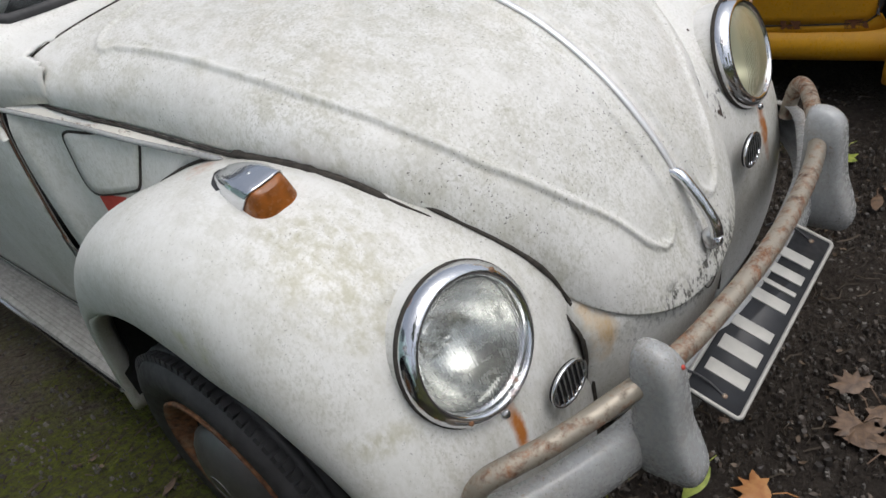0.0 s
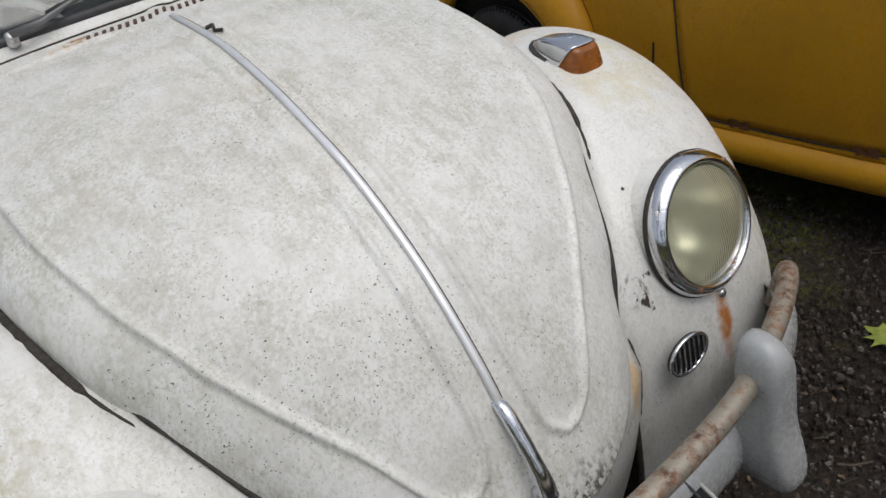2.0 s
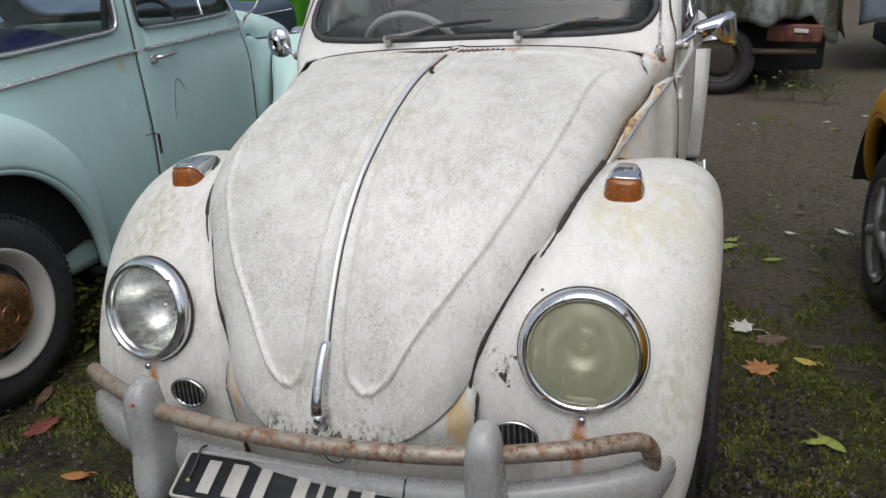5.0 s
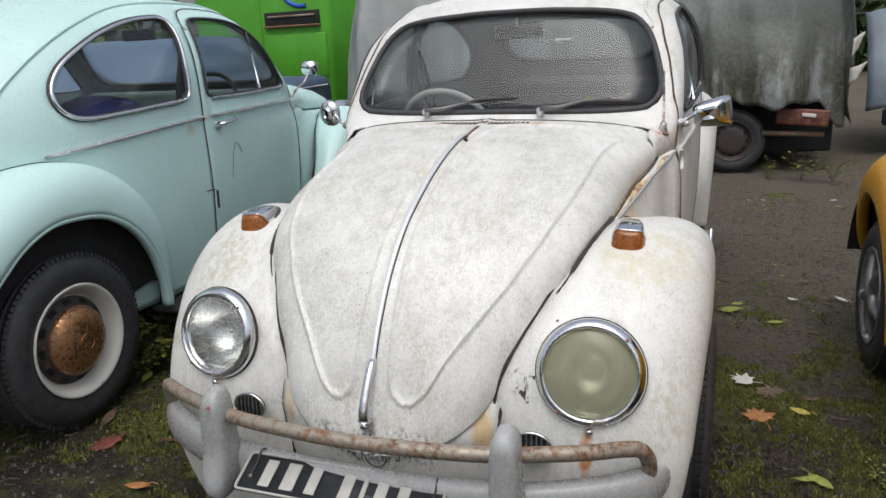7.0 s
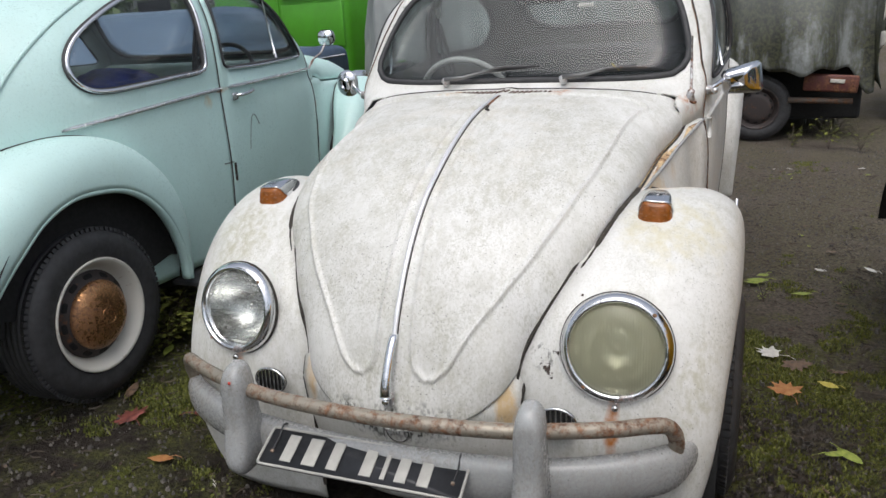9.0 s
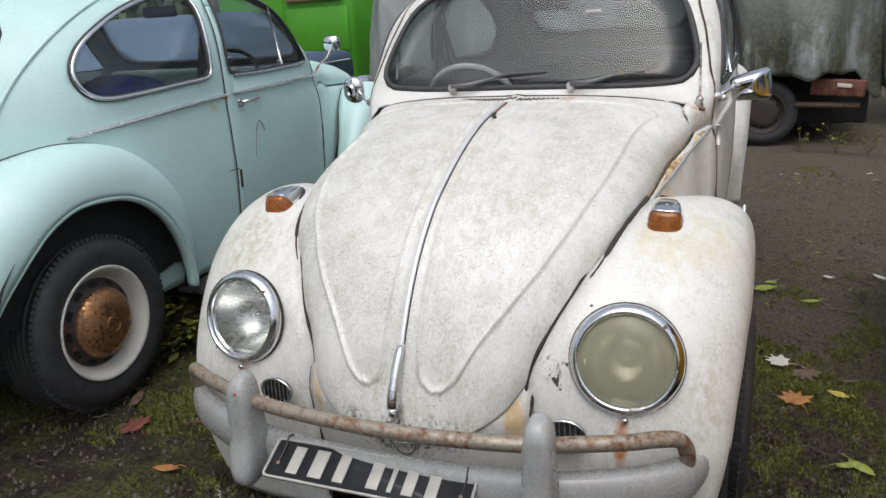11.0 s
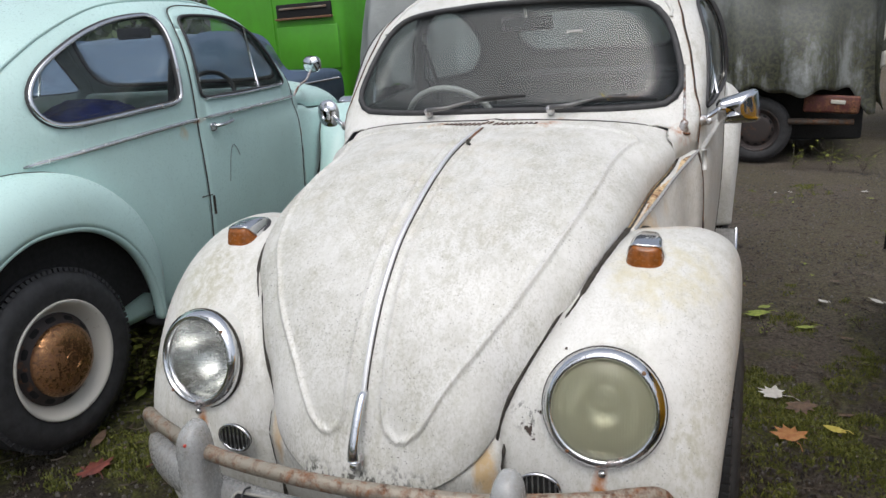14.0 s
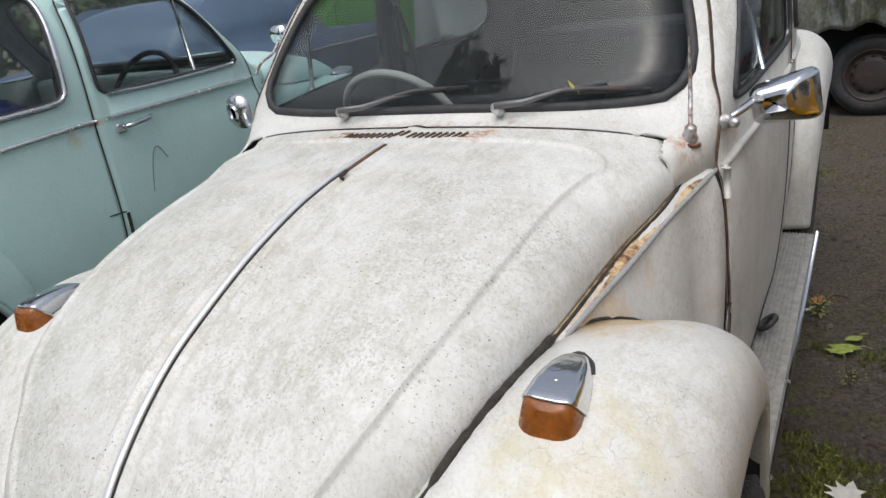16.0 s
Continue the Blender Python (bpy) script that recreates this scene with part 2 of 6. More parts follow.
# ---- mesh helpers ----
def part(name, bm, material, parent=None, label="", smooth=True, kind=""):
    me = bpy.data.meshes.new(name)
    bm.normal_update()
    bm.to_mesh(me)
    bm.free()
    me.materials.append(material)
    if smooth:
        me.shade_smooth()
    ob = new(name, me)
    ob.parent = parent
    return tagged(ob, label, kind=kind)


def thing(name, m, label, category, group="", kind=""):
    ob = new(name)
    ob.matrix_world = m
    return tagged(ob, label, category, group, kind)


def sheet(pts, closed_u=False, closed_v=False, bm=None):
    """A mesh from an array of points (rows, columns, 3)."""
    bm = bm or bmesh.new()
    pts = np.asarray(pts, float)
    a, b = pts.shape[:2]
    vs = [[bm.verts.new(p) for p in row] for row in pts]
    for i in range(a if closed_u else a - 1):
        for j in range(b if closed_v else b - 1):
            q = (vs[i][j], vs[(i + 1) % a][j], vs[(i + 1) % a][(j + 1) % b], vs[i][(j + 1) % b])
            try:
                bm.faces.new(q)
            except ValueError:
                pass
    return bm


def smooth_path(pts, n, closed=False):
    """A curve through the points (Catmull-Rom over their chord lengths), n samples."""
    p = np.asarray(pts, float)
    if closed:
        p = np.vstack([p[-2:], p, p[:3]])
    d = np.maximum(np.linalg.norm(np.diff(p, axis=0), axis=1), 1e-6)
    s = np.r_[0, np.cumsum(d)]
    m = np.zeros_like(p)
    m[1:-1] = (p[2:] - p[:-2]) / (s[2:] - s[:-2])[:, None]
    m[0], m[-1] = (p[1] - p[0]) / d[0], (p[-1] - p[-2]) / d[-1]
    lo, hi = (s[2], s[-3 + 0]) if closed else (s[0], s[-1])
    if closed:
        hi = s[len(p) - 3]
    q = np.linspace(lo, hi, n, endpoint=not closed)
    i = np.clip(np.searchsorted(s, q, side="right") - 1, 0, len(d) - 1)
    h = d[i][:, None]
    t = ((q - s[i]) / d[i])[:, None]
    return (2 * t**3 - 3 * t**2 + 1) * p[i] + (t**3 - 2 * t**2 + t) * h * m[i] + (3 * t**2 - 2 * t**3) * p[i + 1] + (t**3 - t**2) * h * m[i + 1]


def curve1(xs, ys):
    """A smooth function through the points."""
    xs, ys = np.asarray(xs, float), np.asarray(ys, float)
    m = np.gradient(ys, xs)

    def f(x):
        x = np.clip(x, xs[0], xs[-1])
        i = np.clip(np.searchsorted(xs, x, side="right") - 1, 0, len(xs) - 2)
        h = xs[i + 1] - xs[i]
        t = (x - xs[i]) / h
        return (2 * t**3 - 3 * t**2 + 1) * ys[i] + (t**3 - 2 * t**2 + t) * h * m[i] + (3 * t**2 - 2 * t**3) * ys[i + 1] + (t**3 - t**2) * h * m[i + 1]

    return f


def tube(path, r, sides=8, closed=False, bm=None, flat=1.0, caps=True):
    """A round bar along a path; r may differ along it. flat squeezes it along its first normal."""
    p = np.asarray(path, float)
    n = len(p)
    rs = np.broadcast_to(r, (n,))
    t = (np.roll(p, -1, 0) - np.roll(p, 1, 0)) if closed else np.gradient(p, axis=0)
    t /= np.linalg.norm(t, axis=1)[:, None] + 1e-12
    u = np.cross(t[0], (0, 0, 1) if abs(t[0][2]) < 0.9 else (0, 1, 0))
    u /= np.linalg.norm(u)
    rings = []
    for k in range(n):
        u = u - t[k] * (u @ t[k])
        u /= np.linalg.norm(u)
        w = np.cross(t[k], u)
        a = np.linspace(0, 2 * math.pi, sides, endpoint=False)
        rings.append(p[k] + rs[k] * (np.cos(a)[:, None] * u * flat + np.sin(a)[:, None] * w))
    own = sheet(rings, closed, True, bm)
    if caps and not closed:
        own.verts.ensure_lookup_table()
        base = len(own.verts) - n * sides
        own.faces.new([own.verts[base + k] for k in range(sides)][::-1])
        own.faces.new([own.verts[base + (n - 1) * sides + k] for k in range(sides)])
    return own


def lathe(profile, steps=40, m=None, bm=None):
    """A body turned about z from (radius, z) pairs, laid by the matrix m."""
    a = np.linspace(0, 2 * math.pi, steps, endpoint=False)
    pts = np.array([[(r * math.cos(t), r * math.sin(t), z) for t in a] for r, z in profile])
    fresh = sheet(pts, False, True, None)
    bmesh.ops.remove_doubles(fresh, verts=fresh.verts[:], dist=1e-5)
    if m is not None:
        fresh.transform(m)
    if bm is not None:
        me = bpy.data.meshes.new("join")
        fresh.to_mesh(me)
        bm.from_mesh(me)
        bpy.data.meshes.remove(me)
        fresh.free()
        return bm
    return fresh


def box(size, m=None, bevel=0.0, bm=None):
    fresh = bmesh.new()
    bmesh.ops.create_cube(fresh, size=1.0, matrix=Matrix.Diagonal((*size, 1)))
    if bevel:
        bmesh.ops.bevel(fresh, geom=fresh.edges[:], offset=bevel, segments=2, affect="EDGES", profile=0.5)
    if m is not None:
        fresh.transform(m)
    if bm is not None:
        me = bpy.data.meshes.new("join")
        fresh.to_mesh(me)
        bm.from_mesh(me)
        bpy.data.meshes.remove(me)
        fresh.free()
        return bm
    return fresh


def thicken(ob, t=0.004, offset=-1):
    mod = ob.modifiers.new("thickness", "SOLIDIFY")
    mod.thickness, mod.offset = t, offset
    return ob


def lined(ob, material=None):
    """Gives the inside of a thickened sheet the cabin's dark lining."""
    ob.data.materials.append(material or TRIM)
    ob.modifiers["thickness"].material_offset = 1
    return ob


def rounded(w, h, r, n=6):
    """A rounded rectangle's outline about 0, 0."""
    out = []
    for cx, cy, a0 in ((w / 2 - r, h / 2 - r, 0), (-w / 2 + r, h / 2 - r, 90), (-w / 2 + r, -h / 2 + r, 180), (w / 2 - r, -h / 2 + r, 270)):
        for k in range(n + 1):
            a = radians(a0 + 90 * k / n)
            out.append((cx + r * math.cos(a), cy + r * math.sin(a)))
    return out


def plate_of(outline, depth, m=None, bm=None):
    """A flat plate of an outline in x, y with its depth along z."""
    fresh = bmesh.new()
    vs = [fresh.verts.new((x, y, 0)) for x, y in outline]
    face = fresh.faces.new(vs)
    up = bmesh.ops.extrude_face_region(fresh, geom=[face])
    bmesh.ops.translate(fresh, vec=(0, 0, depth), verts=[v for v in up["geom"] if isinstance(v, bmesh.types.BMVert)])
    bmesh.ops.recalc_face_normals(fresh, faces=fresh.faces[:])
    if m is not None:
        fresh.transform(m)
    if bm is not None:
        me = bpy.data.meshes.new("join")
        fresh.to_mesh(me)
        bm.from_mesh(me)
        bpy.data.meshes.remove(me)
        fresh.free()
        return bm
    return fresh


# ---- the shape of the round-backed saloon: x across, y to its tail, z up, 0 below its front axle ----
WHEELBASE, AXLE = 2.40, 0.31
roof_z = curve1((0.40, 0.50, 0.615, 0.70, 0.80, 0.90, 0.97, 1.1, 1.4, 1.7, 2.0, 2.25, 2.5, 2.75, 2.95, 3.10), (1.045, 1.068, 1.088, 1.195, 1.32, 1.425, 1.465, 1.503, 1.530, 1.52, 1.468, 1.38, 1.24, 1.035, 0.80, 0.53))
waist_x = curve1((0.40, 0.53, 0.615, 0.8, 1.1, 1.5, 1.8, 2.1, 2.4, 2.7, 2.95, 3.10), (0.56, 0.60, 0.640, 0.672, 0.695, 0.705, 0.695, 0.66, 0.58, 0.45, 0.29, 0.10))
waist_z = curve1((0.40, 0.615, 1.0, 1.8, 2.2, 2.6, 3.10), (0.95, 0.96, 0.95, 0.93, 0.88, 0.70, 0.42))
arch_n = curve1((0.40, 0.53, 0.615, 0.75, 0.90, 1.2, 1.6, 2.0, 2.5, 3.1), (4.0, 5.0, 7.0, 5.6, 4.7, 4.0, 3.6, 3.2, 2.7, 2.1))
SILL = 0.27


@functools.lru_cache(None)
def section(y):
    """Waist height, roof height, half width and squareness of the section at y."""
    return float(waist_z(y)), float(roof_z(y)), float(waist_x(y)), float(arch_n(y))


def hull_x(y, z):
    """Half the body's width at y and height z."""
    zw, zr, xw, n = section(float(y))
    if z <= zw:
        h = (zw - z) / max(zw - SILL, 0.05)
        flare = 0.024 * (1 - math.exp(-(zw - z) / 0.05)) * min(max((1.25 - y) / 0.6, 0), 1)
        return xw + flare + 0.006 * math.sin(math.pi * min(h, 1)) - 0.03 * h * h
    h = min((z - zw) / max(zr - zw, 1e-4), 1.0)
    return xw * (1 - h**n) ** (1 / n)


def hull_point(y, s):
    """A point of the half section at y: s 0 at the sill, 1 at the waist, 2 on the centre line."""
    zw, zr, xw, n = section(float(y))
    if s <= 1:
        z = SILL + (zw - SILL) * s
        return hull_x(y, z), y, z
    th = (s - 1) * math.pi / 2
    return xw * max(math.cos(th), 0) ** (2 / n), y, zw + (zr - zw) * max(math.sin(th), 0) ** (2 / n)


def inside(p, poly):
    x, y = p
    hit = False
    for (ax, ay), (bx, by) in zip(poly, np.roll(poly, -1, 0)):
        if (ay > y) != (by > y) and x < (bx - ax) * (y - ay) / (by - ay) + ax:
            hit = not hit
    return hit


def nearest(p, poly):
    a, b = np.asarray(poly), np.roll(poly, -1, 0)
    ab = b - a
    t = np.clip(((np.asarray(p) - a) * ab).sum(1) / (ab**2).sum(1), 0, 1)
    q = a + ab * t[:, None]
    return q[((q - p) ** 2).sum(1).argmin()]


# outlines in the side view (y, z) and, for the screens, in the front view (x, z)
DOOR = smooth_path([(0.645, 0.33), (0.640, 0.60), (0.622, 0.83), (0.630, 0.965), (0.675, 1.115), (0.735, 1.19), (0.793, 1.258), (0.87, 1.347), (0.95, 1.405), (1.05, 1.438), (1.25, 1.455), (1.37, 1.452), (1.445, 1.425), (1.487, 1.345), (1.505, 1.05), (1.50, 0.70), (1.49, 0.33), (1.41, 0.305), (0.70, 0.305)], 110, True)
DOOR_WINDOW = smooth_path([(0.735, 1.084), (0.765, 1.135), (0.85, 1.245), (0.94, 1.338), (1.04, 1.388), (1.178, 1.408), (1.37, 1.410), (1.425, 1.390), (1.444, 1.33), (1.457, 1.12), (1.442, 1.080), (1.28, 1.074), (1.0, 1.076), (0.80, 1.074)], 90, True)
SIDE_WINDOW = smooth_path([(1.588, 1.095), (1.573, 1.22), (1.553, 1.36), (1.562, 1.405), (1.60, 1.414), (1.76, 1.397), (1.915, 1.354), (2.05, 1.295), (2.142, 1.24), (2.197, 1.185), (2.216, 1.138), (2.205, 1.092), (2.165, 1.062), (2.10, 1.052), (1.966, 1.057), (1.767, 1.068), (1.62, 1.076)], 90, True)
SCREEN = smooth_path([(-0.53, 1.104), (-0.584, 1.145), (-0.578, 1.22), (-0.525, 1.352), (-0.45, 1.413), (-0.22, 1.440), (0, 1.445), (0.22, 1.440), (0.45, 1.413), (0.525, 1.352), (0.578, 1.22), (0.584, 1.145), (0.53, 1.104), (0, 1.097)], 84, True)
BACK_WINDOW = smooth_path([(-0.36, 1.11), (-0.43, 1.18), (-0.41, 1.29), (-0.32, 1.345), (0, 1.36), (0.32, 1.345), (0.41, 1.29), (0.43, 1.18), (0.36, 1.11), (0, 1.10)], 64, True)


def screen_point(x, z, front=True, lift=0.0):
    """The point of the hull's front or back at x, z."""
    def outside(y):
        zw, zr, xw, n = section(float(y))
        return z >= zr or (abs(x) / xw) ** n + (max(z - zw, 0) / (zr - zw)) ** n > 1

    a, b = (0.60, 1.15) if front else (3.0, 1.7)
    for _ in range(22):
        y = (a + b) / 2
        a, b = (y, b) if outside(y) else (a, y)
    return (x, y + (-lift if front else lift), z)


def side_point(y, z, side, lift=0.0):
    return (side * (hull_x(y, z) + lift), y, z)


def swept(outline, front):
    """A gently curved sheet of glass that meets the hull round an outline."""
    q = np.array([screen_point(x, z, front, -0.004) for x, z in outline])
    terms = lambda x, z: np.stack([np.ones_like(x), z, x * x, z * z], -1)  # noqa: E731
    k = np.linalg.lstsq(terms(q[:, 0], q[:, 2]), q[:, 1], rcond=None)[0]
    return lambda x, z: (x, float(terms(np.float64(x), np.float64(z)) @ k), z)


SHELLS = {}
LININGS = {"white_paint": plain("grey_cabin_lining", (0.12, 0.123, 0.12), 0.75), "aqua_paint": plain("aqua_cabin_lining", (0.20, 0.27, 0.26), 0.6), "yellow_paint": TRIM}


def body_shell(car, paint):
    """The hull with its window openings; the doors come out as parts of their own."""
    if SHELLS:
        made = {}
        for tag, me in SHELLS.items():
            made[tag] = bmesh.new()
            made[tag].from_mesh(me)
        return hang_shell(car, paint, made)
    ys = np.concatenate([np.arange(0.49, 0.99, 0.014), np.arange(1.0, 3.10, 0.026)])
    ss = np.concatenate([np.linspace(0, 1, 22)[:-1], np.linspace(1, 2, 40)])
    rows = [[hull_point(y, s) for s in ss] for y in ys]
    faces = {"body_shell": bmesh.new(), "L": bmesh.new(), "R": bmesh.new()}
    for side, tag in ((1, "R"), (-1, "L")):
        cache = {}
        for i in range(len(ys) - 1):
            for j in range(len(ss) - 1):
                quad = [rows[i][j], rows[i + 1][j], rows[i + 1][j + 1], rows[i][j + 1]]
                c = np.mean(quad, axis=0)
                yz, xz = (c[1], c[2]), (c[0], c[2])
                if c[1] < 0.615 and c[2] < roof_z(0.50) - 0.12:
                    continue
                if c[0] < 0.565 and c[1] < 0.507 + 0.092 * (1 - (1 - min(c[0] / 0.6, 1.0) ** 2.65) ** (1 / 2.65)):
                    continue
                if c[1] < 0.97 and c[2] > 1.09 and inside(xz, SCREEN):
                    continue
                if c[1] > 1.9 and c[2] > 1.0 and inside(xz, BACK_WINDOW):
                    continue
                if c[2] > 1.0 and c[0] > 0.3 and (inside(yz, DOOR_WINDOW) or inside(yz, SIDE_WINDOW)):
                    continue
                where = tag if c[0] > 0.4 and inside(yz, DOOR) else "body_shell"
                bm = faces[where]
                vs = []
                for p in quad:
                    key = (where, p)
                    if key not in cache:
                        cache[key] = bm.verts.new((side * p[0], p[1], p[2]))
                    vs.append(cache[key])
                vs = list(dict.fromkeys(vs))
                if len(vs) > 2:
                    try:
                        bm.faces.new(vs if side > 0 else vs[::-1])
                    except ValueError:
                        pass
    made = {}
    for tag, bm in faces.items():
        bmesh.ops.remove_doubles(bm, verts=bm.verts[:], dist=1e-4)
        for v in bm.verts:
            if not v.is_boundary or v.co.z < 0.29:
                continue
            x, y, z = v.co
            best = None
            if y < 0.99 and z > 1.08:
                q = nearest((x, z), SCREEN)
                off = nearest((y, z), DOOR)
                if math.hypot(q[0] - x, q[1] - z) < min(0.035, math.hypot(off[0] - y, off[1] - z)):
                    best = screen_point(q[0], q[1])
            if best is None and y > 1.9 and z > 1.0:
                q = nearest((x, z), BACK_WINDOW)
                if math.hypot(q[0] - x, q[1] - z) < 0.035:
                    best = screen_point(q[0], q[1], False)
            if best is None:
                for poly in (DOOR_WINDOW, SIDE_WINDOW, DOOR):
                    q = nearest((y, z), poly)
                    if math.hypot(q[0] - y, q[1] - z) < 0.03:
                        best = side_point(q[0], q[1], 1 if x > 0 else -1)
                        break
            if best is not None:
                v.co = best
        made[tag] = bm
        SHELLS[tag] = bpy.data.meshes.new("kept")
        bm.to_mesh(SHELLS[tag])
    return hang_shell(car, paint, made)


def hang_shell(car, paint, made):
    shell = lined(thicken(part("body_shell", made["body_shell"], paint, car), 0.006), LININGS[paint.name])
    doors = {}
    for tag in "LR":
        doors[tag] = lined(thicken(part("door", made[tag], paint, car), 0.007), LININGS[paint.name])
    return shell, doors


def pane(outline, place, name, material, parent, inset=0.0):
    """A pane that follows the hull inside an outline."""
    bm = bmesh.new()
    centre = np.mean(outline, axis=0)
    rings = [[place(*(centre + (p - centre) * k)) for p in outline] for k in (1.0, 0.8, 0.6, 0.4, 0.2)]
    sheet(rings, False, True, bm)
    bm.verts.ensure_lookup_table()
    n = len(outline)
    inmost = bm.verts[4 * n :]
    mid = bm.verts.new(place(*centre))
    for k in range(n):
        bm.faces.new((inmost[k], inmost[(k + 1) % n], mid))
    bmesh.ops.recalc_face_normals(bm, faces=bm.faces[:])
    ob = part(name, bm, material, parent)
    thicken(ob, 0.004)
    ob.visible_shadow = False
    return ob


BONNET_MID = [(0.505, 1.088), (0.41, 1.085), (0.345, 1.084), (0.11, 1.07), (-0.062, 1.034), (-0.205, 0.986), (-0.318, 0.936), (-0.43, 0.855), (-0.514, 0.764), (-0.577, 0.668), (-0.635, 0.53), (-0.658, 0.475), (-0.664, 0.45)]
BONNET_EDGE = [(0.572, 0.602, 1.010), (0.592, 0.586, 0.962), (0.577, 0.43, 0.943), (0.537, 0.30, 0.913), (0.512, 0.032, 0.895), (0.49, -0.122, 0.883), (0.463, -0.232, 0.855), (0.433, -0.313, 0.812), (0.399, -0.363, 0.760), (0.373, -0.412, 0.717), (0.341, -0.465, 0.661), (0.316, -0.490, 0.615), (0.296, -0.520, 0.578), (0.262, -0.572, 0.535), (0.205, -0.615, 0.495), (0.12, -0.648, 0.462), (0.0, -0.664, 0.450)]


def bonnet(car, paint, detail):
    n_v, n_u = (240, 130) if detail else (70, 30)
    mid = smooth_path([(0, y, z) for y, z in BONNET_MID], n_v)
    edge = smooth_path(BONNET_EDGE, n_v)
    rows = []
    for c, e in zip(mid, edge):
        row = []
        for k in range(-n_u, n_u + 1):
            u = k / n_u
            a = abs(u) * math.pi / 2
            n = 2.65
            fx = math.sin(a) ** 0.92 if u else 0.0
            fd = 1 - (1 - min(fx, 1.0) ** n) ** (1 / n)
            p = np.array([fx * e[0] * (1 if u >= 0 else -1), c[1] + (e[1] - c[1]) * fd, c[2] + (e[2] - c[2]) * fd])
            row.append(p)
        rows.append(row)
    pts = np.array(rows)
    # raised moulding: a step that runs inside the edge, and a ridge along the middle
    d_u = np.gradient(pts, axis=1)
    d_v = np.gradient(pts, axis=0)
    nor = np.cross(d_v, d_u)
    nor /= np.linalg.norm(nor, axis=2)[:, :, None] + 1e-9
    nor *= np.sign(nor[:, :, 2:3] - nor[:, :, 1:2] * 0.8 + 1e-9)
    arc = np.cumsum(np.r_[0, np.linalg.norm(np.diff(mid, axis=0), axis=1)])
    # raised moulding: on each half one closed line inside the edge and beside the ridge
    end = arc[-1] - 0.135
    share = curve1((0.0, 0.35, 0.7, 1.0, 1.2, 1.45), (0.81, 0.83, 0.832, 0.81, 0.77, 0.72))
    def along_at(i, j):
        low = min(max((arc[i] - 0.95) / 0.25, 0), 1)
        return arc[i] if low == 0 else arc[i] + low * (arc[((mid[:, 1:] - pts[i, j, 1:]) ** 2).sum(1).argmin()] - arc[i])

    outer = []
    for q in np.linspace(0.17, arc[-1] - 0.15, 46):
        x, i = float(share(q)) * float(np.interp(q, arc, edge[:, 0])), int(np.abs(arc - q).argmin())
        s = along_at(i, n_u + int(np.abs(pts[i, n_u:, 0] - x).argmin()))
        if s < end - 0.34 and (not outer or s > outer[-1][1] + 0.02):
            outer.append((x, s))
    loop = smooth_path([(0.050, 0.165), (0.09, 0.105), (0.2, 0.088), (0.33, 0.085), (0.42, 0.097), (0.468, 0.13), (0.487, 0.178), *outer[1:], (0.262, end - 0.27), (0.222, end - 0.195), (0.187, end - 0.13), (0.160, end - 0.075), (0.135, end - 0.032), (0.102, end - 0.006), (0.072, end - 0.012), (0.053, end - 0.045), (0.045, end - 0.12), (0.038, 0.7), (0.038, 0.4)], 1300, True)
    for i in range(n_v):
        for j in range(2 * n_u + 1):
            x = abs(pts[i, j, 0])
            along = along_at(i, j)
            near = loop[np.abs(loop[:, 1] - along) < 0.04]
            d = np.sqrt(((near - (x, along)) ** 2).sum(1).min()) if len(near) else 1.0
            ridge = 0.005 * math.exp(-((x / 0.017) ** 4)) * min(1, max(0, (arc[-1] - 0.06 - arc[i]) / 0.04))
            pts[i, j] += nor[i, j] * (0.0075 * math.exp(-((d / 0.0062) ** 2)) + ridge)
    lid = thicken(part("bonnet", sheet(pts), WHITE_TOP if detail else paint, car, "white bonnet with grey-green algae film" if detail else ""), 0.012)
    centre = pts[:, n_u] + nor[:, n_u] * 0.002
    return lid, centre, pts


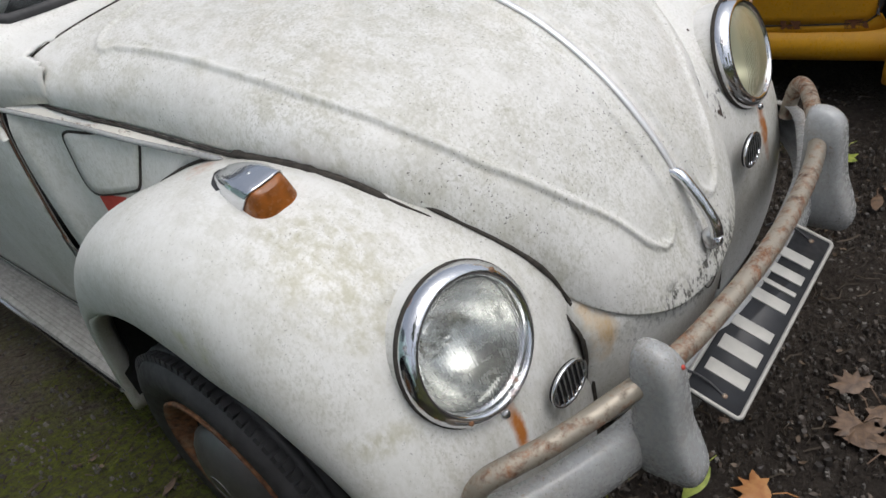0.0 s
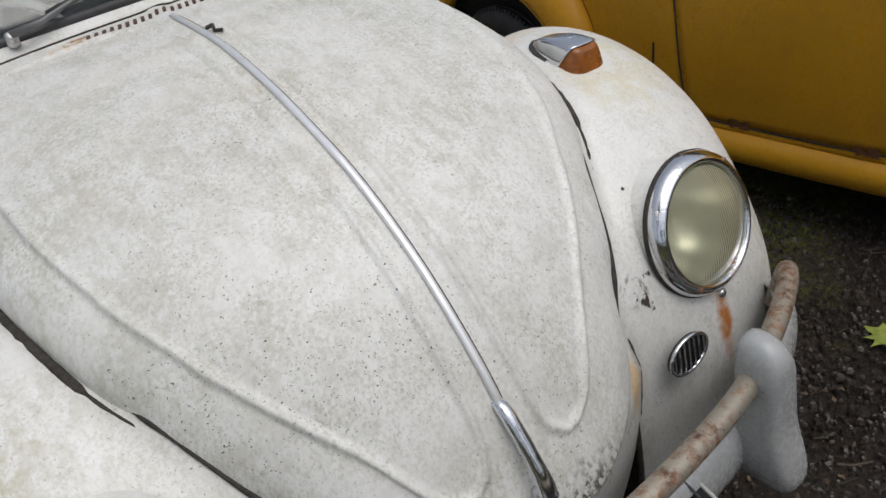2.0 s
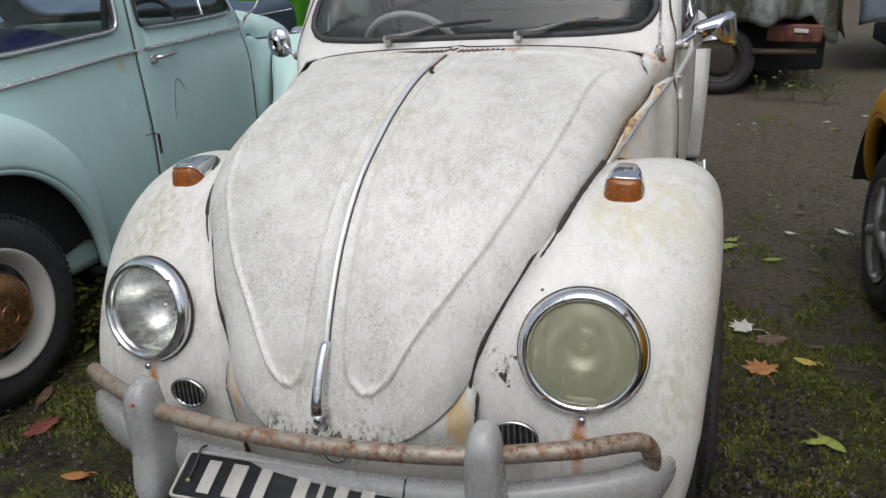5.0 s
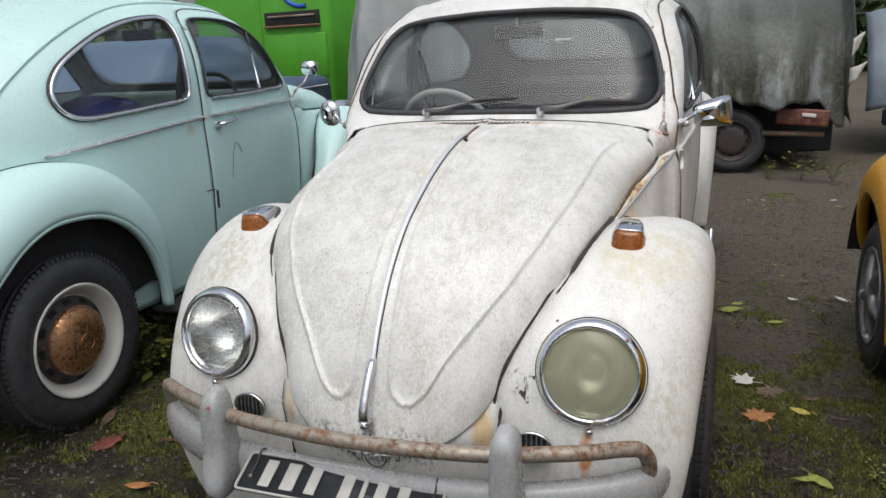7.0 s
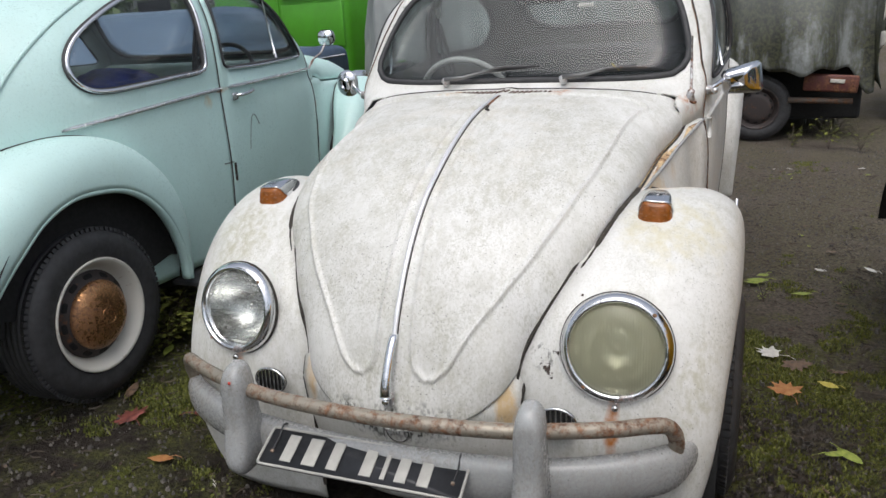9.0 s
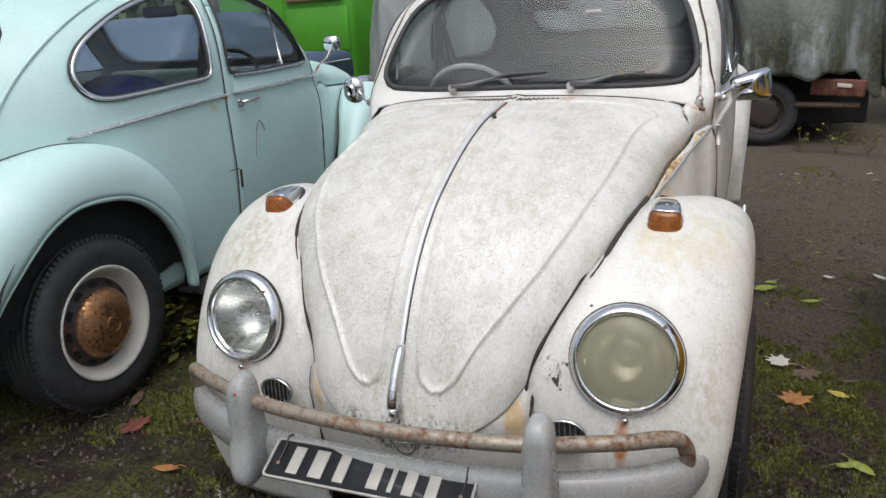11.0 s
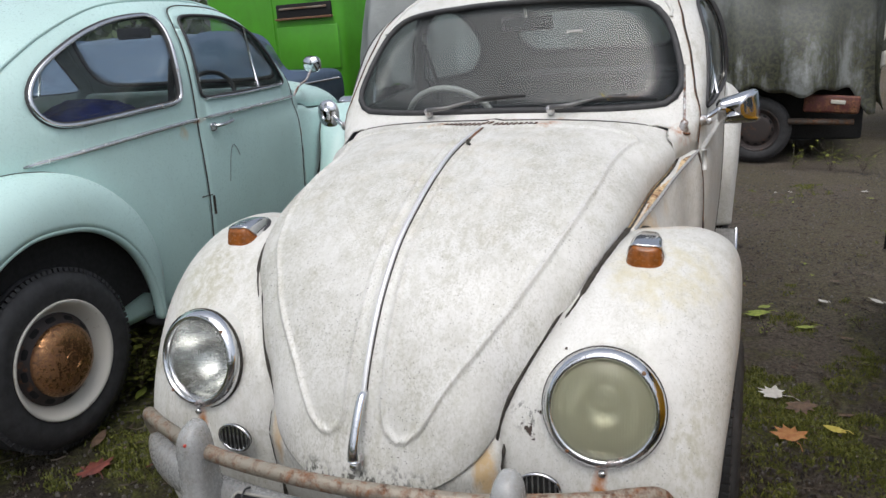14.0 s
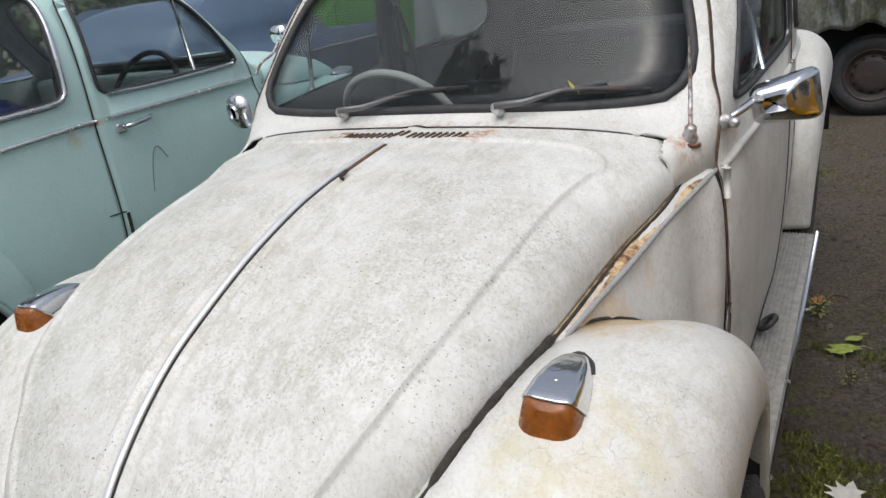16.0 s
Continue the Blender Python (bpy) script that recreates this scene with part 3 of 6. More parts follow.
def fender(front, side):
    """A wing as sections swept round the wheel. Angles: 0 to the tail, 90 up, 180 to the nose."""
    if front:
        phi = (-16, 3, 20, 40, 63, 82, 103, 114, 130, 144, 149, 165, 180, 195, 204)
        inner_x = curve1(phi, (0.655, 0.655, 0.655, 0.64, 0.582, 0.530, 0.482, 0.453, 0.386, 0.326, 0.305, 0.295, 0.295, 0.30, 0.305))
        inner_r = curve1(phi, (0.59, 0.525, 0.50, 0.502, 0.532, 0.56, 0.588, 0.598, 0.592, 0.595, 0.585, 0.555, 0.545, 0.56, 0.58))
        crest_r = curve1(phi, (0.625, 0.56, 0.528, 0.524, 0.549, 0.573, 0.594, 0.602, 0.607, 0.600, 0.596, 0.586, 0.578, 0.58, 0.585))
        outer_x = curve1(phi, (0.770, 0.773, 0.777, 0.784, 0.788, 0.790, 0.790, 0.788, 0.780, 0.772, 0.768, 0.757, 0.735, 0.70, 0.67))
        lip_r = curve1(phi, (0.57, 0.495, 0.468, 0.43, 0.398, 0.385, 0.37, 0.362, 0.366, 0.382, 0.39, 0.41, 0.43, 0.46, 0.49))
        tuck = curve1(phi, (0.0, 0.0, 0.0, 0.0, 0.002, 0.004, 0.008, 0.012, 0.022, 0.03, 0.032, 0.035, 0.03, 0.02, 0.02))
        square = curve1(phi, (2.6, 2.6, 2.8, 3.0, 3.3, 3.4, 3.3, 3.2, 2.9, 2.7, 2.7, 2.6, 2.6, 2.6, 2.6))
        lo, hi, at = -16, 204, 0.0
    else:
        phi = (8, 20, 35, 50, 64, 81, 98, 112, 126, 145, 161, 172, 184)
        inner_x = curve1(phi, (0.23, 0.24, 0.26, 0.355, 0.43, 0.515, 0.60, 0.645, 0.665, 0.68, 0.685, 0.685, 0.685))
        inner_r = curve1(phi, (0.61, 0.62, 0.615, 0.60, 0.592, 0.598, 0.615, 0.620, 0.605, 0.585, 0.55, 0.515, 0.50))
        crest_r = curve1(phi, (0.60, 0.622, 0.63, 0.625, 0.615, 0.615, 0.622, 0.622, 0.608, 0.583, 0.546, 0.510, 0.494))
        outer_x = curve1(phi, (0.70, 0.725, 0.745, 0.760, 0.768, 0.773, 0.775, 0.775, 0.773, 0.768, 0.760, 0.755, 0.750))
        lip_r = curve1(phi, (0.475, 0.447, 0.425, 0.420, 0.430, 0.438, 0.438, 0.445, 0.449, 0.450, 0.453, 0.458, 0.464))
        tuck = curve1(phi, (0.0,) * 13)
        square = curve1(phi, (2.6,) * 13)
        lo, hi, at = 8, 184, WHEELBASE
    rows = []
    for a in np.linspace(lo, hi, 76):
        xi, ri, rc, xo, rl = inner_x(a), inner_r(a), crest_r(a), outer_x(a), lip_r(a)
        if not front and a > 45:
            xi = hull_x(round(at + ri * math.cos(radians(a)), 4), AXLE + ri * math.sin(radians(a))) + 0.001
        row, tk = [], float(tuck(a))
        c, s = math.cos(radians(a)), math.sin(radians(a))
        for k in range(30):
            th = k / 29 * math.pi / 2
            n = float(square(a))
            fx = math.sin(th) ** (2 / n)
            fr = max(math.cos(th), 0) ** (2 / n)
            x = xi + (xo - xi) * fx
            ease = min(1, fx * 1.6)
            top = ri + (rc - ri) * ease * ease * (3 - 2 * ease)
            low = rl + (0.05 if tk > 0.001 else 0.0) * min(tk / 0.02, 1)
            row.append((x, low + (top - low) * fr))
        row += [(xo - tk * 0.35, low + (rl - low) * 0.6), (xo - tk, rl), (xo - tk - 0.004, rl - 0.006), (xo - tk - 0.012, rl - 0.009), (xo - tk - 0.03, rl - 0.006), (xo - tk - 0.045, rl + 0.004)]
        rows.append([(side * x, at + r * c, AXLE + r * s) for x, r in row])
    return np.array(rows)


def lamp_at(side):
    """Where a headlight stands in its wing."""
    return pose(side * 0.527, -0.498, 0.659, 71, 0, side * 5) @ Matrix.Scale(1.05, 4)


def open_for_lamp(bm, side):
    """Cuts the headlight's opening into a front wing."""
    back = lamp_at(side).inverted()
    gone = []
    for f in bm.faces:
        c = back @ f.calc_center_median()
        if math.hypot(c.x, c.y) < 0.104 and -0.16 < c.z < 0.08:
            gone.append(f)
    bmesh.ops.delete(bm, geom=gone, context="FACES")
    return bm


def wheel(m, car, kind):
    """A wheel with tyre, rim and cap; its outside looks along +x of m. kind: cap, rusty, alloy or bare."""
    hub = new("wheel")
    hub.parent = car
    hub.matrix_local = m
    turn = Matrix.Rotation(radians(90), 4, "Y")
    r, w = 0.307, 0.155
    tyre = [(0.196, -w / 2 + 0.012), (0.215, -w / 2 + 0.002), (0.255, -w / 2 - 0.006), (0.290, -w / 2 + 0.006), (r - 0.008, -w / 2 + 0.022), (r - 0.001, -w / 2 + 0.036)]
    tread = []
    for k in range(5):
        z = -w / 2 + 0.040 + k * (w - 0.08) / 4.6
        tread += [(r, z), (r + 0.002, z + 0.006), (r, z + 0.012), (r - 0.007, z + 0.0135), (r - 0.007, z + 0.0155)]
    prof = [(a, b - 0.034) for a, b in tyre] + [(a, b - 0.034 + 0.034 * k / (len(tread) - 1)) for k, (a, b) in enumerate(tread)] + [(a, -b) for a, b in tyre[::-1]]
    t = part("tyre", lathe(prof, 72, turn), RUBBER, hub)
    blocks = bmesh.new()
    for k in range(88):
        a = 2 * math.pi * k / 88
        for s in (-1, 1):
            box((0.014, 0.014, 0.026), turn @ Matrix.Rotation(a, 4, "Z") @ Matrix.Translation((r - 0.0065, 0, s * (w / 2 - 0.028) - (0.034 if s < 0 else 0))) @ Matrix.Rotation(radians(16 * s), 4, "Y"), 0, blocks)
    part("tread_block", blocks, RUBBER, t, smooth=False, kind="stuff")
    rim_prof = [(0.200, w / 2 - 0.008), (0.204, w / 2 - 0.001), (0.199, w / 2 + 0.003), (0.190, w / 2 - 0.004), (0.178, w / 2 - 0.020), (0.165, w / 2 - 0.045), (0.158, w / 2 - 0.055), (0.150, w / 2 - 0.052), (0.125, w / 2 - 0.032), (0.10, w / 2 - 0.026), (0.0, w / 2 - 0.03)]
    rim_mat = {"cap": RIM_WHITE, "rusty": RUST, "alloy": ALLOY, "bare": DISC}[kind]
    rim = part("rim", lathe(rim_prof, 56, turn), rim_mat, hub)
    face = part("wheel_disc", lathe([(0.157, w / 2 - 0.049), (0.150, w / 2 - 0.046), (0.128, w / 2 - 0.028), (0.10, w / 2 - 0.022), (0.0, w / 2 - 0.022)], 56, turn), DISC if kind != "alloy" else ALLOY, hub)
    for k in range(12 if kind != "alloy" else 0):
        a = 2 * math.pi * k / 12
        o = plate_of(rounded(0.034, 0.018, 0.006, 3), 0.003, turn @ Matrix.Rotation(a, 4, "Z") @ Matrix.Translation((0.139, 0, w / 2 - 0.037)) @ Matrix.Rotation(radians(90), 4, "Z") @ Matrix.Rotation(radians(39), 4, "X"))
        part("slot", o, DARK, face, smooth=False)
    if kind in ("cap", "rusty"):
        cap = [(0.122, w / 2 - 0.030), (0.124, w / 2 - 0.018), (0.121, w / 2 - 0.010), (0.108, w / 2 + 0.004), (0.085, w / 2 + 0.016), (0.055, w / 2 + 0.024), (0.02, w / 2 + 0.027), (0, w / 2 + 0.027)]
        c = part("hubcap", lathe(cap, 48, turn), CAP_RUST if kind == "cap" else CAP_GREY, hub, "domed hubcap gone brown with rust" if kind == "cap" else "dull grey domed hubcap")
        mark = bmesh.new()
        tube([(0.030 * math.cos(q), 0.030 * math.sin(q), w / 2 + 0.0262) for q in np.linspace(0, 2 * math.pi, 24, endpoint=False)], 0.0022, 6, True, mark)
        mark.transform(turn)
        part("embossed_ring", mark, CAP_RUST if kind == "cap" else CAP_GREY, c)
    elif kind == "alloy":
        for k in range(5):
            a = 2 * math.pi * k / 5
            sp = tube([(0.03, 0, w / 2 - 0.012), (0.09, 0, w / 2 - 0.006), (0.16, 0, w / 2 - 0.022), (0.187, 0, w / 2 - 0.016)], [0.026, 0.020, 0.020, 0.026], 10)
            sp.transform(turn @ Matrix.Rotation(a, 4, "Z"))
            part("spoke", sp, ALLOY, hub)
        part("centre_cap", lathe([(0.036, w / 2 - 0.01), (0.036, w / 2 + 0.006), (0.03, w / 2 + 0.012), (0, w / 2 + 0.013)], 24, turn), ALLOY, hub)
    return hub

RIM_WHITE = rusty("cream_wheel_paint", (0.62, 0.60, 0.54), 0.0, 0.12, 0.5)
DISC = rusty("brown_wheel_paint", (0.050, 0.040, 0.038), 0.1, 0.2, 0.55)
CAP_RUST = rusty("rusted_hubcap", (0.42, 0.22, 0.10), 0.85, 0.50, 0.26, 75)
CAP_GREY = plain("dull_hubcap", (0.16, 0.16, 0.16), 0.4, 0.6)
REFLECTOR = plain("lamp_reflector", (0.66, 0.66, 0.64), 0.24, 1.0, 0.1)
RED = plain("red_primer", (0.42, 0.045, 0.03), 0.6)
BRIGHT = plain("polished_moulding", (0.80, 0.81, 0.81), 0.2, 0.9, 0.04)
CREAM = plain("cream_plastic", (0.55, 0.54, 0.50), 0.4)


def lamp_glass(name, tint, rough):
    n = Nodes(name, rough)
    n.color(tint)
    n.b.inputs["Transmission Weight"].default_value = 1.0
    n.b.inputs["IOR"].default_value = 1.12
    n.b.inputs["Coat Weight"].default_value = 0.7
    rib = n.node("ShaderNodeTexWave", Vector=n.co, Scale=55.0, Distortion=0.2)
    n.bump(rib, 0.002, 0.2)
    return n.mat


CLEAR_LENS = lamp_glass("clear_lamp_glass", (0.74, 0.77, 0.75), 0.1)
GREEN_LENS = lamp_glass("algae_lamp_glass", (0.56, 0.57, 0.42), 0.3)
dusty(GREEN_LENS, 0.42, (0.42, 0.41, 0.27))
dusty(CLEAR_LENS, 0.11, (0.62, 0.63, 0.60))


def strip_on(path, w, h, material, name, parent, label="", flat=0.5):
    return part(name, tube(path, w / 2, 8, flat=flat), material, parent, label)


def headlight(car, side, lens):
    lamp = new("headlight")
    lamp.parent = car
    lamp.matrix_local = lamp_at(side)
    part("lamp_bowl", lathe([(0.119, -0.004), (0.121, -0.03), (0.123, -0.09), (0.120, -0.16), (0.0, -0.17)], 48), car["paint"] and bpy.data.materials[car["paint"]], lamp)
    part("chrome_ring", lathe([(0.1235, -0.010), (0.124, 0.0), (0.120, 0.012), (0.112, 0.020), (0.107, 0.0225), (0.1025, 0.019), (0.101, 0.008), (0.101, 0.0)], 64), CHROME, lamp, "chrome headlight ring with pitted lower rim")
    part("gasket", lathe([(0.1255, -0.012), (0.126, -0.004), (0.122, -0.003)], 48), SEAM, lamp)
    part("reflector", lathe([(0.1005, 0.004), (0.092, -0.03), (0.072, -0.065), (0.045, -0.086), (0.014, -0.094), (0.012, -0.05), (0.006, -0.04), (0, -0.038)], 48), REFLECTOR, lamp)
    g = part("lens", lathe([(0.1015, 0.010), (0.094, 0.017), (0.07, 0.026), (0.04, 0.0315), (0.0, 0.033)], 48), lens, lamp, "clear ribbed headlight glass" if lens is CLEAR_LENS else "clouded headlight glass with green algae")
    g.visible_shadow = False
    for a, rr, s in ((45, 0.112, 0.0045), (232, 0.112, 0.004)):
        part("screw", lathe([(s, 0.0), (s, 0.004), (0, 0.005)], 10, Matrix.Rotation(radians(a), 4, "Z") @ Matrix.Translation((rr, 0, 0.018))), RUST, lamp)
    part("screw", lathe([(0.009, -0.01), (0.009, 0.006), (0.006, 0.011), (0, 0.012)], 12, Matrix.Translation((0, -0.135, -0.006))), CHROME, lamp)
    return lamp


def indicator(car, side):
    unit = new("indicator")
    unit.parent = car
    unit.matrix_local = pose(side * 0.574, -0.149, 0.874, 12, side * 3, side * 1) @ Matrix.Scale(1.10, 4)
    half = curve1((-0.066, -0.064, -0.060, -0.052, -0.04, -0.01, 0.03, 0.065, 0.085, 0.092), (0.014, 0.022, 0.030, 0.0375, 0.0415, 0.041, 0.035, 0.023, 0.011, 0.002))
    high = curve1((-0.066, -0.05, -0.03, 0.0, 0.04, 0.075, 0.092), (0.046, 0.050, 0.0515, 0.049, 0.038, 0.021, 0.006))
    n = 40

    def at(y, a, grow=0.0):
        """A point of the squarish section at y; a runs from 0 over the top to pi."""
        up = math.sin(a) ** 0.30
        lean = -0.022 * up * min(max((-y - 0.02) / 0.046, 0), 1)
        x = (half(y) + grow) * (1.0 - 0.26 * up) * math.copysign(abs(math.cos(a)) ** 0.30, math.cos(a))
        return (x, y - lean, (high(y) + grow) * up - 0.004)

    angles = [math.pi * k / n for k in range(n + 1)]
    border = [-0.046 + 0.040 * (1 - math.sin(a) ** 0.30) ** 0.55 for a in angles]
    rows = [[at(-0.066 + (b + 0.066) * t, a) for a, b in zip(angles, border)] for t in np.linspace(0, 1, 24) ** 1.5]
    lens = sheet(rows)
    lens.verts.ensure_lookup_table()
    lens.faces.new(lens.verts[: n + 1])
    part("lens", lens, AMBER, unit, "dull amber plastic lens")
    rows = [[at(b + (0.092 - b) * t, a, 0.0012) for a, b in zip(angles, border)] for t in np.linspace(0, 1, 26)]
    thicken(part("housing", sheet(rows), CHROME, unit, "chrome teardrop housing"), 0.0018, 1)
    part("cap_screw", lathe([(0.0038, 0), (0.0035, 0.0012), (0, 0.0016)], 10, pose(0, 0.004, high(0.004) - 0.0022, -16)), PITTED, unit)
    ys = -0.066 + 0.158 * np.linspace(0, 1, 60) ** 1.6
    ring = [(half(y) + 0.0015, y, 0.003) for y in ys] + [(-half(y) - 0.0015, y, 0.003) for y in ys[::-1]]
    part("gasket", tube(ring, 0.0052, 6, True), RUBBER, unit)
    return unit


def horn_grille(car, side):
    g = new("horn_grille")
    g.parent = car
    g.matrix_local = pose(side * 0.399, -0.575, 0.486, 84, 0, side * 2) @ Matrix.Scale(1.1, 4)
    part("backing", lathe([(0.044, -0.004), (0.040, 0.0005), (0.0, 0.0005)], 32, Matrix.Diagonal((1, 0.74, 1, 1))), DARK, g)
    a = np.linspace(0, 2 * math.pi, 40, endpoint=False)
    part("chrome_rim", tube([(0.043 * math.cos(t), 0.032 * math.sin(t), 0.003) for t in a], 0.0035, 8, True), CHROME, g)
    for k in range(-3, 4):
        x = k * 0.0115
        h = 0.031 * math.sqrt(max(0, 1 - (x / 0.043) ** 2))
        part("bar", box((0.0042, 2 * h, 0.005), Matrix.Translation((x, 0, 0.003)), 0.001), CHROME, g)
    return g


def front_panel(car, paint):
    """The apron below the bonnet, and the scuttle sides between bonnet, wing and door."""
    rows = []
    for z in np.linspace(0.20, 0.66, 24):
        row = []
        wide = float(np.interp(z, (0.2, 0.454, 0.611, 0.66), (0.308, 0.302, 0.311, 0.330)))
        for x in np.linspace(-wide, wide, 30):
            y = -0.585 - 0.06 * math.sin((z - 0.20) / 0.46 * math.pi * 0.62 + 0.3) + 1.05 * x * x + max(z - 0.50, 0) * 0.55
            row.append((x, y, z))
        rows.append(row)
    apron = thicken(part("front_apron", sheet(rows), paint, car), 0.006)
    edge = smooth_path(BONNET_EDGE[1:13], 200)
    order = edge[:, 1].argsort()
    edge_x = lambda y: float(np.interp(y, edge[order, 1], edge[order, 0]))  # noqa: E731
    edge_z = lambda y: float(np.interp(y, edge[order, 1], edge[order, 2]))  # noqa: E731
    for side in (1, -1):
        rows = []
        for y in np.linspace(-0.40, 0.605, 44):
            zt, xt = edge_z(min(y, 0.53)) - 0.010, edge_x(min(y, 0.53)) + 0.010
            back = min(max((y - 0.52) / 0.085, 0), 1)
            zt += back * 0.012
            row = [(side * (xt - 0.06), y, zt + 0.006)]
            for t in np.linspace(0, 1, 16):
                z = zt + (0.29 - zt) * t
                low = 0.625 if y > 0.15 else xt + 0.03
                x = xt + (low - xt) * (1 - (1 - t) ** 2.4)
                x = x + (hull_x(0.612, z) - x) * back**1.5
                row.append((side * x, y, z))
            rows.append(row)
        thicken(part("scuttle_side", sheet(rows), paint, car), 0.006)
    return apron


def seam_path(outline, side, lift=0.002, pick=None):
    return [side_point(y, z, side, lift) for y, z in outline if pick is None or pick(y, z)]


def saloon(name, m, paint, label, detail="", caps=("cap",) * 4, lenses=(CLEAR_LENS, CLEAR_LENS), glass=GLASS, board=None, seal=RUBBER, bright=True):
    car = thing(name, m, label, "car", "parked round-backed saloons")
    car["paint"] = paint.name
    shell, doors = body_shell(car, paint)
    lid, centre, pts = bonnet(car, paint, detail)
    front_panel(car, paint)
    part("floor_pan", box((1.16, 3.0, 0.04), pose(0, 1.3, 0.24)), DARK, car)
    part("bulkhead", box((1.10, 0.03, 0.62), pose(0, 0.52, 0.62)), DARK, car)
    for side, tag in ((1, "R"), (-1, "L")):
        for is_front in (True, False):
            at = 0.0 if is_front else WHEELBASE
            pts_f = fender(is_front, side)
            w = lined(thicken(part("front_wing" if is_front else "rear_wing", open_for_lamp(sheet(pts_f if side > 0 else pts_f[::-1]), side) if is_front else sheet(pts_f if side > 0 else pts_f[::-1]), paint, car), 0.005, 1), DARK)
            line = pts_f[2:-2, 0] - np.array([0, at, AXLE])
            out = line * np.array([0, 1, 1])
            out /= np.linalg.norm(out, axis=1)[:, None]
            wob = (1.0 if detail else 0.5) * np.array([0.0055 + 0.002 * noise.noise((k * 0.9, side, at)) for k in range(len(line))])
            part("piping", tube(line + out * 0.0055 + np.array([-side * 0.002, at, AXLE]), wob, 6), SEAM, w, "cracked black wing piping")
            deep = 0.49 if is_front else 0.46
            back = 0.03 if is_front else -0.015
            well = lathe([(deep, -0.10), (deep, back), (deep * 0.75, back), (deep * 0.5, back), (deep * 0.25, back), (0.0, back)], 40, pose(side * 0.66, at, AXLE, 0, -90 * side, 0))
            bmesh.ops.delete(well, geom=[f for f in well.faces if f.calc_center_median().z < AXLE + (-0.10 if is_front else 0.08)], context="FACES")
            part("wheel_arch_liner", well, DARK, car)
        door = doors[tag]
        pane(DOOR_WINDOW, lambda y, z, s=side: side_point(y, z, s, -0.008), "door_window", glass, door)
        pane(SIDE_WINDOW, lambda y, z, s=side: side_point(y, z, s, -0.008), "quarter_window", glass, shell)
        part("door_seam", tube(seam_path(DOOR, side, 0.0), 0.0032, 6, True), SEAM, shell)
        part("window_seal", tube(seam_path(DOOR_WINDOW, side, 0.001), 0.007, 8, True), RUBBER, door)
        part("quarter_seal", tube(seam_path(SIDE_WINDOW, side, 0.001), 0.012, 8, True), RUBBER, shell)
        if bright:
            part("bright_trim", tube(seam_path(SIDE_WINDOW, side, 0.009), 0.0085, 8, True), CHROME, shell)
            part("bright_trim", tube([side_point(y, z, side, 0.006) for y, z in smooth_path([(0.76, 1.074), (1.2, 1.066), (1.43, 1.070)], 12)], 0.006, 6), CHROME, door)
        part("vent_post", tube([side_point(0.968, 1.352, side, 0.0), side_point(0.995, 1.078, side, 0.0)], 0.007, 8), CHROME, door)
        # waist moulding: along wing, door and quarter
        for a, b in ((0.64, 1.455), (1.50, 2.30)):
            way = [side_point(y, 1.002 - 0.012 * (y - 0.64) - (0.06 * (y - 1.50) ** 1.5 if y > 1.50 else 0.055 * (1.5 - y) if detail else 0), side, 0.004) for y in np.linspace(a, b, 24)]
            part("waist_moulding", tube(way, np.r_[0.004, np.full(22, 0.0088), 0.004], 8), BRIGHT if bright else paint, door if a < 1 else shell)
        # handle
        h = new("door_handle")
        h.parent = door
        hx = hull_x(1.37, 0.945)
        part("handle_bar", tube(smooth_path([(side * (hx + 0.004), 1.405, 0.95), (side * (hx + 0.03), 1.392, 0.953), (side * (hx + 0.036), 1.35, 0.957), (side * (hx + 0.030), 1.30, 0.962), (side * (hx + 0.006), 1.275, 0.965)], 20), 0.008, 8), CHROME, h)
        part("escutcheon", box((0.016, 0.04, 0.034), pose(side * (hx + 0.006), 1.412, 0.948), 0.006), CHROME, h)
        # running board
        if board == "none":
            part("sill_tube", tube(smooth_path([(side * 0.60, 0.42, 0.225), (side * 0.61, 0.55, 0.225), (side * 0.64, 1.1, 0.225), (side * 0.65, 1.80, 0.225)], 30), np.r_[np.full(29, 0.062), 0.05], 16), paint, car)
            continue
        rb = new("running_board")
        rb.parent = car
        part("board", box((0.145, 1.36, 0.022), pose(side * 0.70, 1.24, 0.243), 0.006), board or paint, rb)
        if not board or board is BOARD_MAT:
            for k in range(9):
                part("tread_rib", box((0.006, 1.35, 0.004), pose(side * (0.648 + k * 0.0125), 1.24, 0.256), 0.001), BOARD_MAT, rb)
        part("board_trim", tube([(side * 0.775, 0.53, 0.246), (side * 0.778, 1.94, 0.246)], 0.0095, 8), CHROME if board is BOARD_MAT else board, rb)
    # screens
    pane(SCREEN, swept(SCREEN, True), "windscreen", HAZED if detail else glass, shell)
    ring = np.array([screen_point(x, z, True, 0.0) for x, z in SCREEN])
    part("windscreen_seal", tube(ring, 0.012, 8, True, flat=0.9), seal, shell, "thick black rubber windscreen seal")
    pane(BACK_WINDOW, swept(BACK_WINDOW, False), "back_window", glass, shell)
    ring = np.array([screen_point(x, z, False, 0.0) for x, z in BACK_WINDOW])
    part("back_window_seal", tube(ring, 0.017, 8, True), seal, shell)
    if bright:
        part("bright_trim", tube(np.array([screen_point(x, z, False, 0.012) for x, z in BACK_WINDOW]), 0.007, 8, True), CHROME, shell)
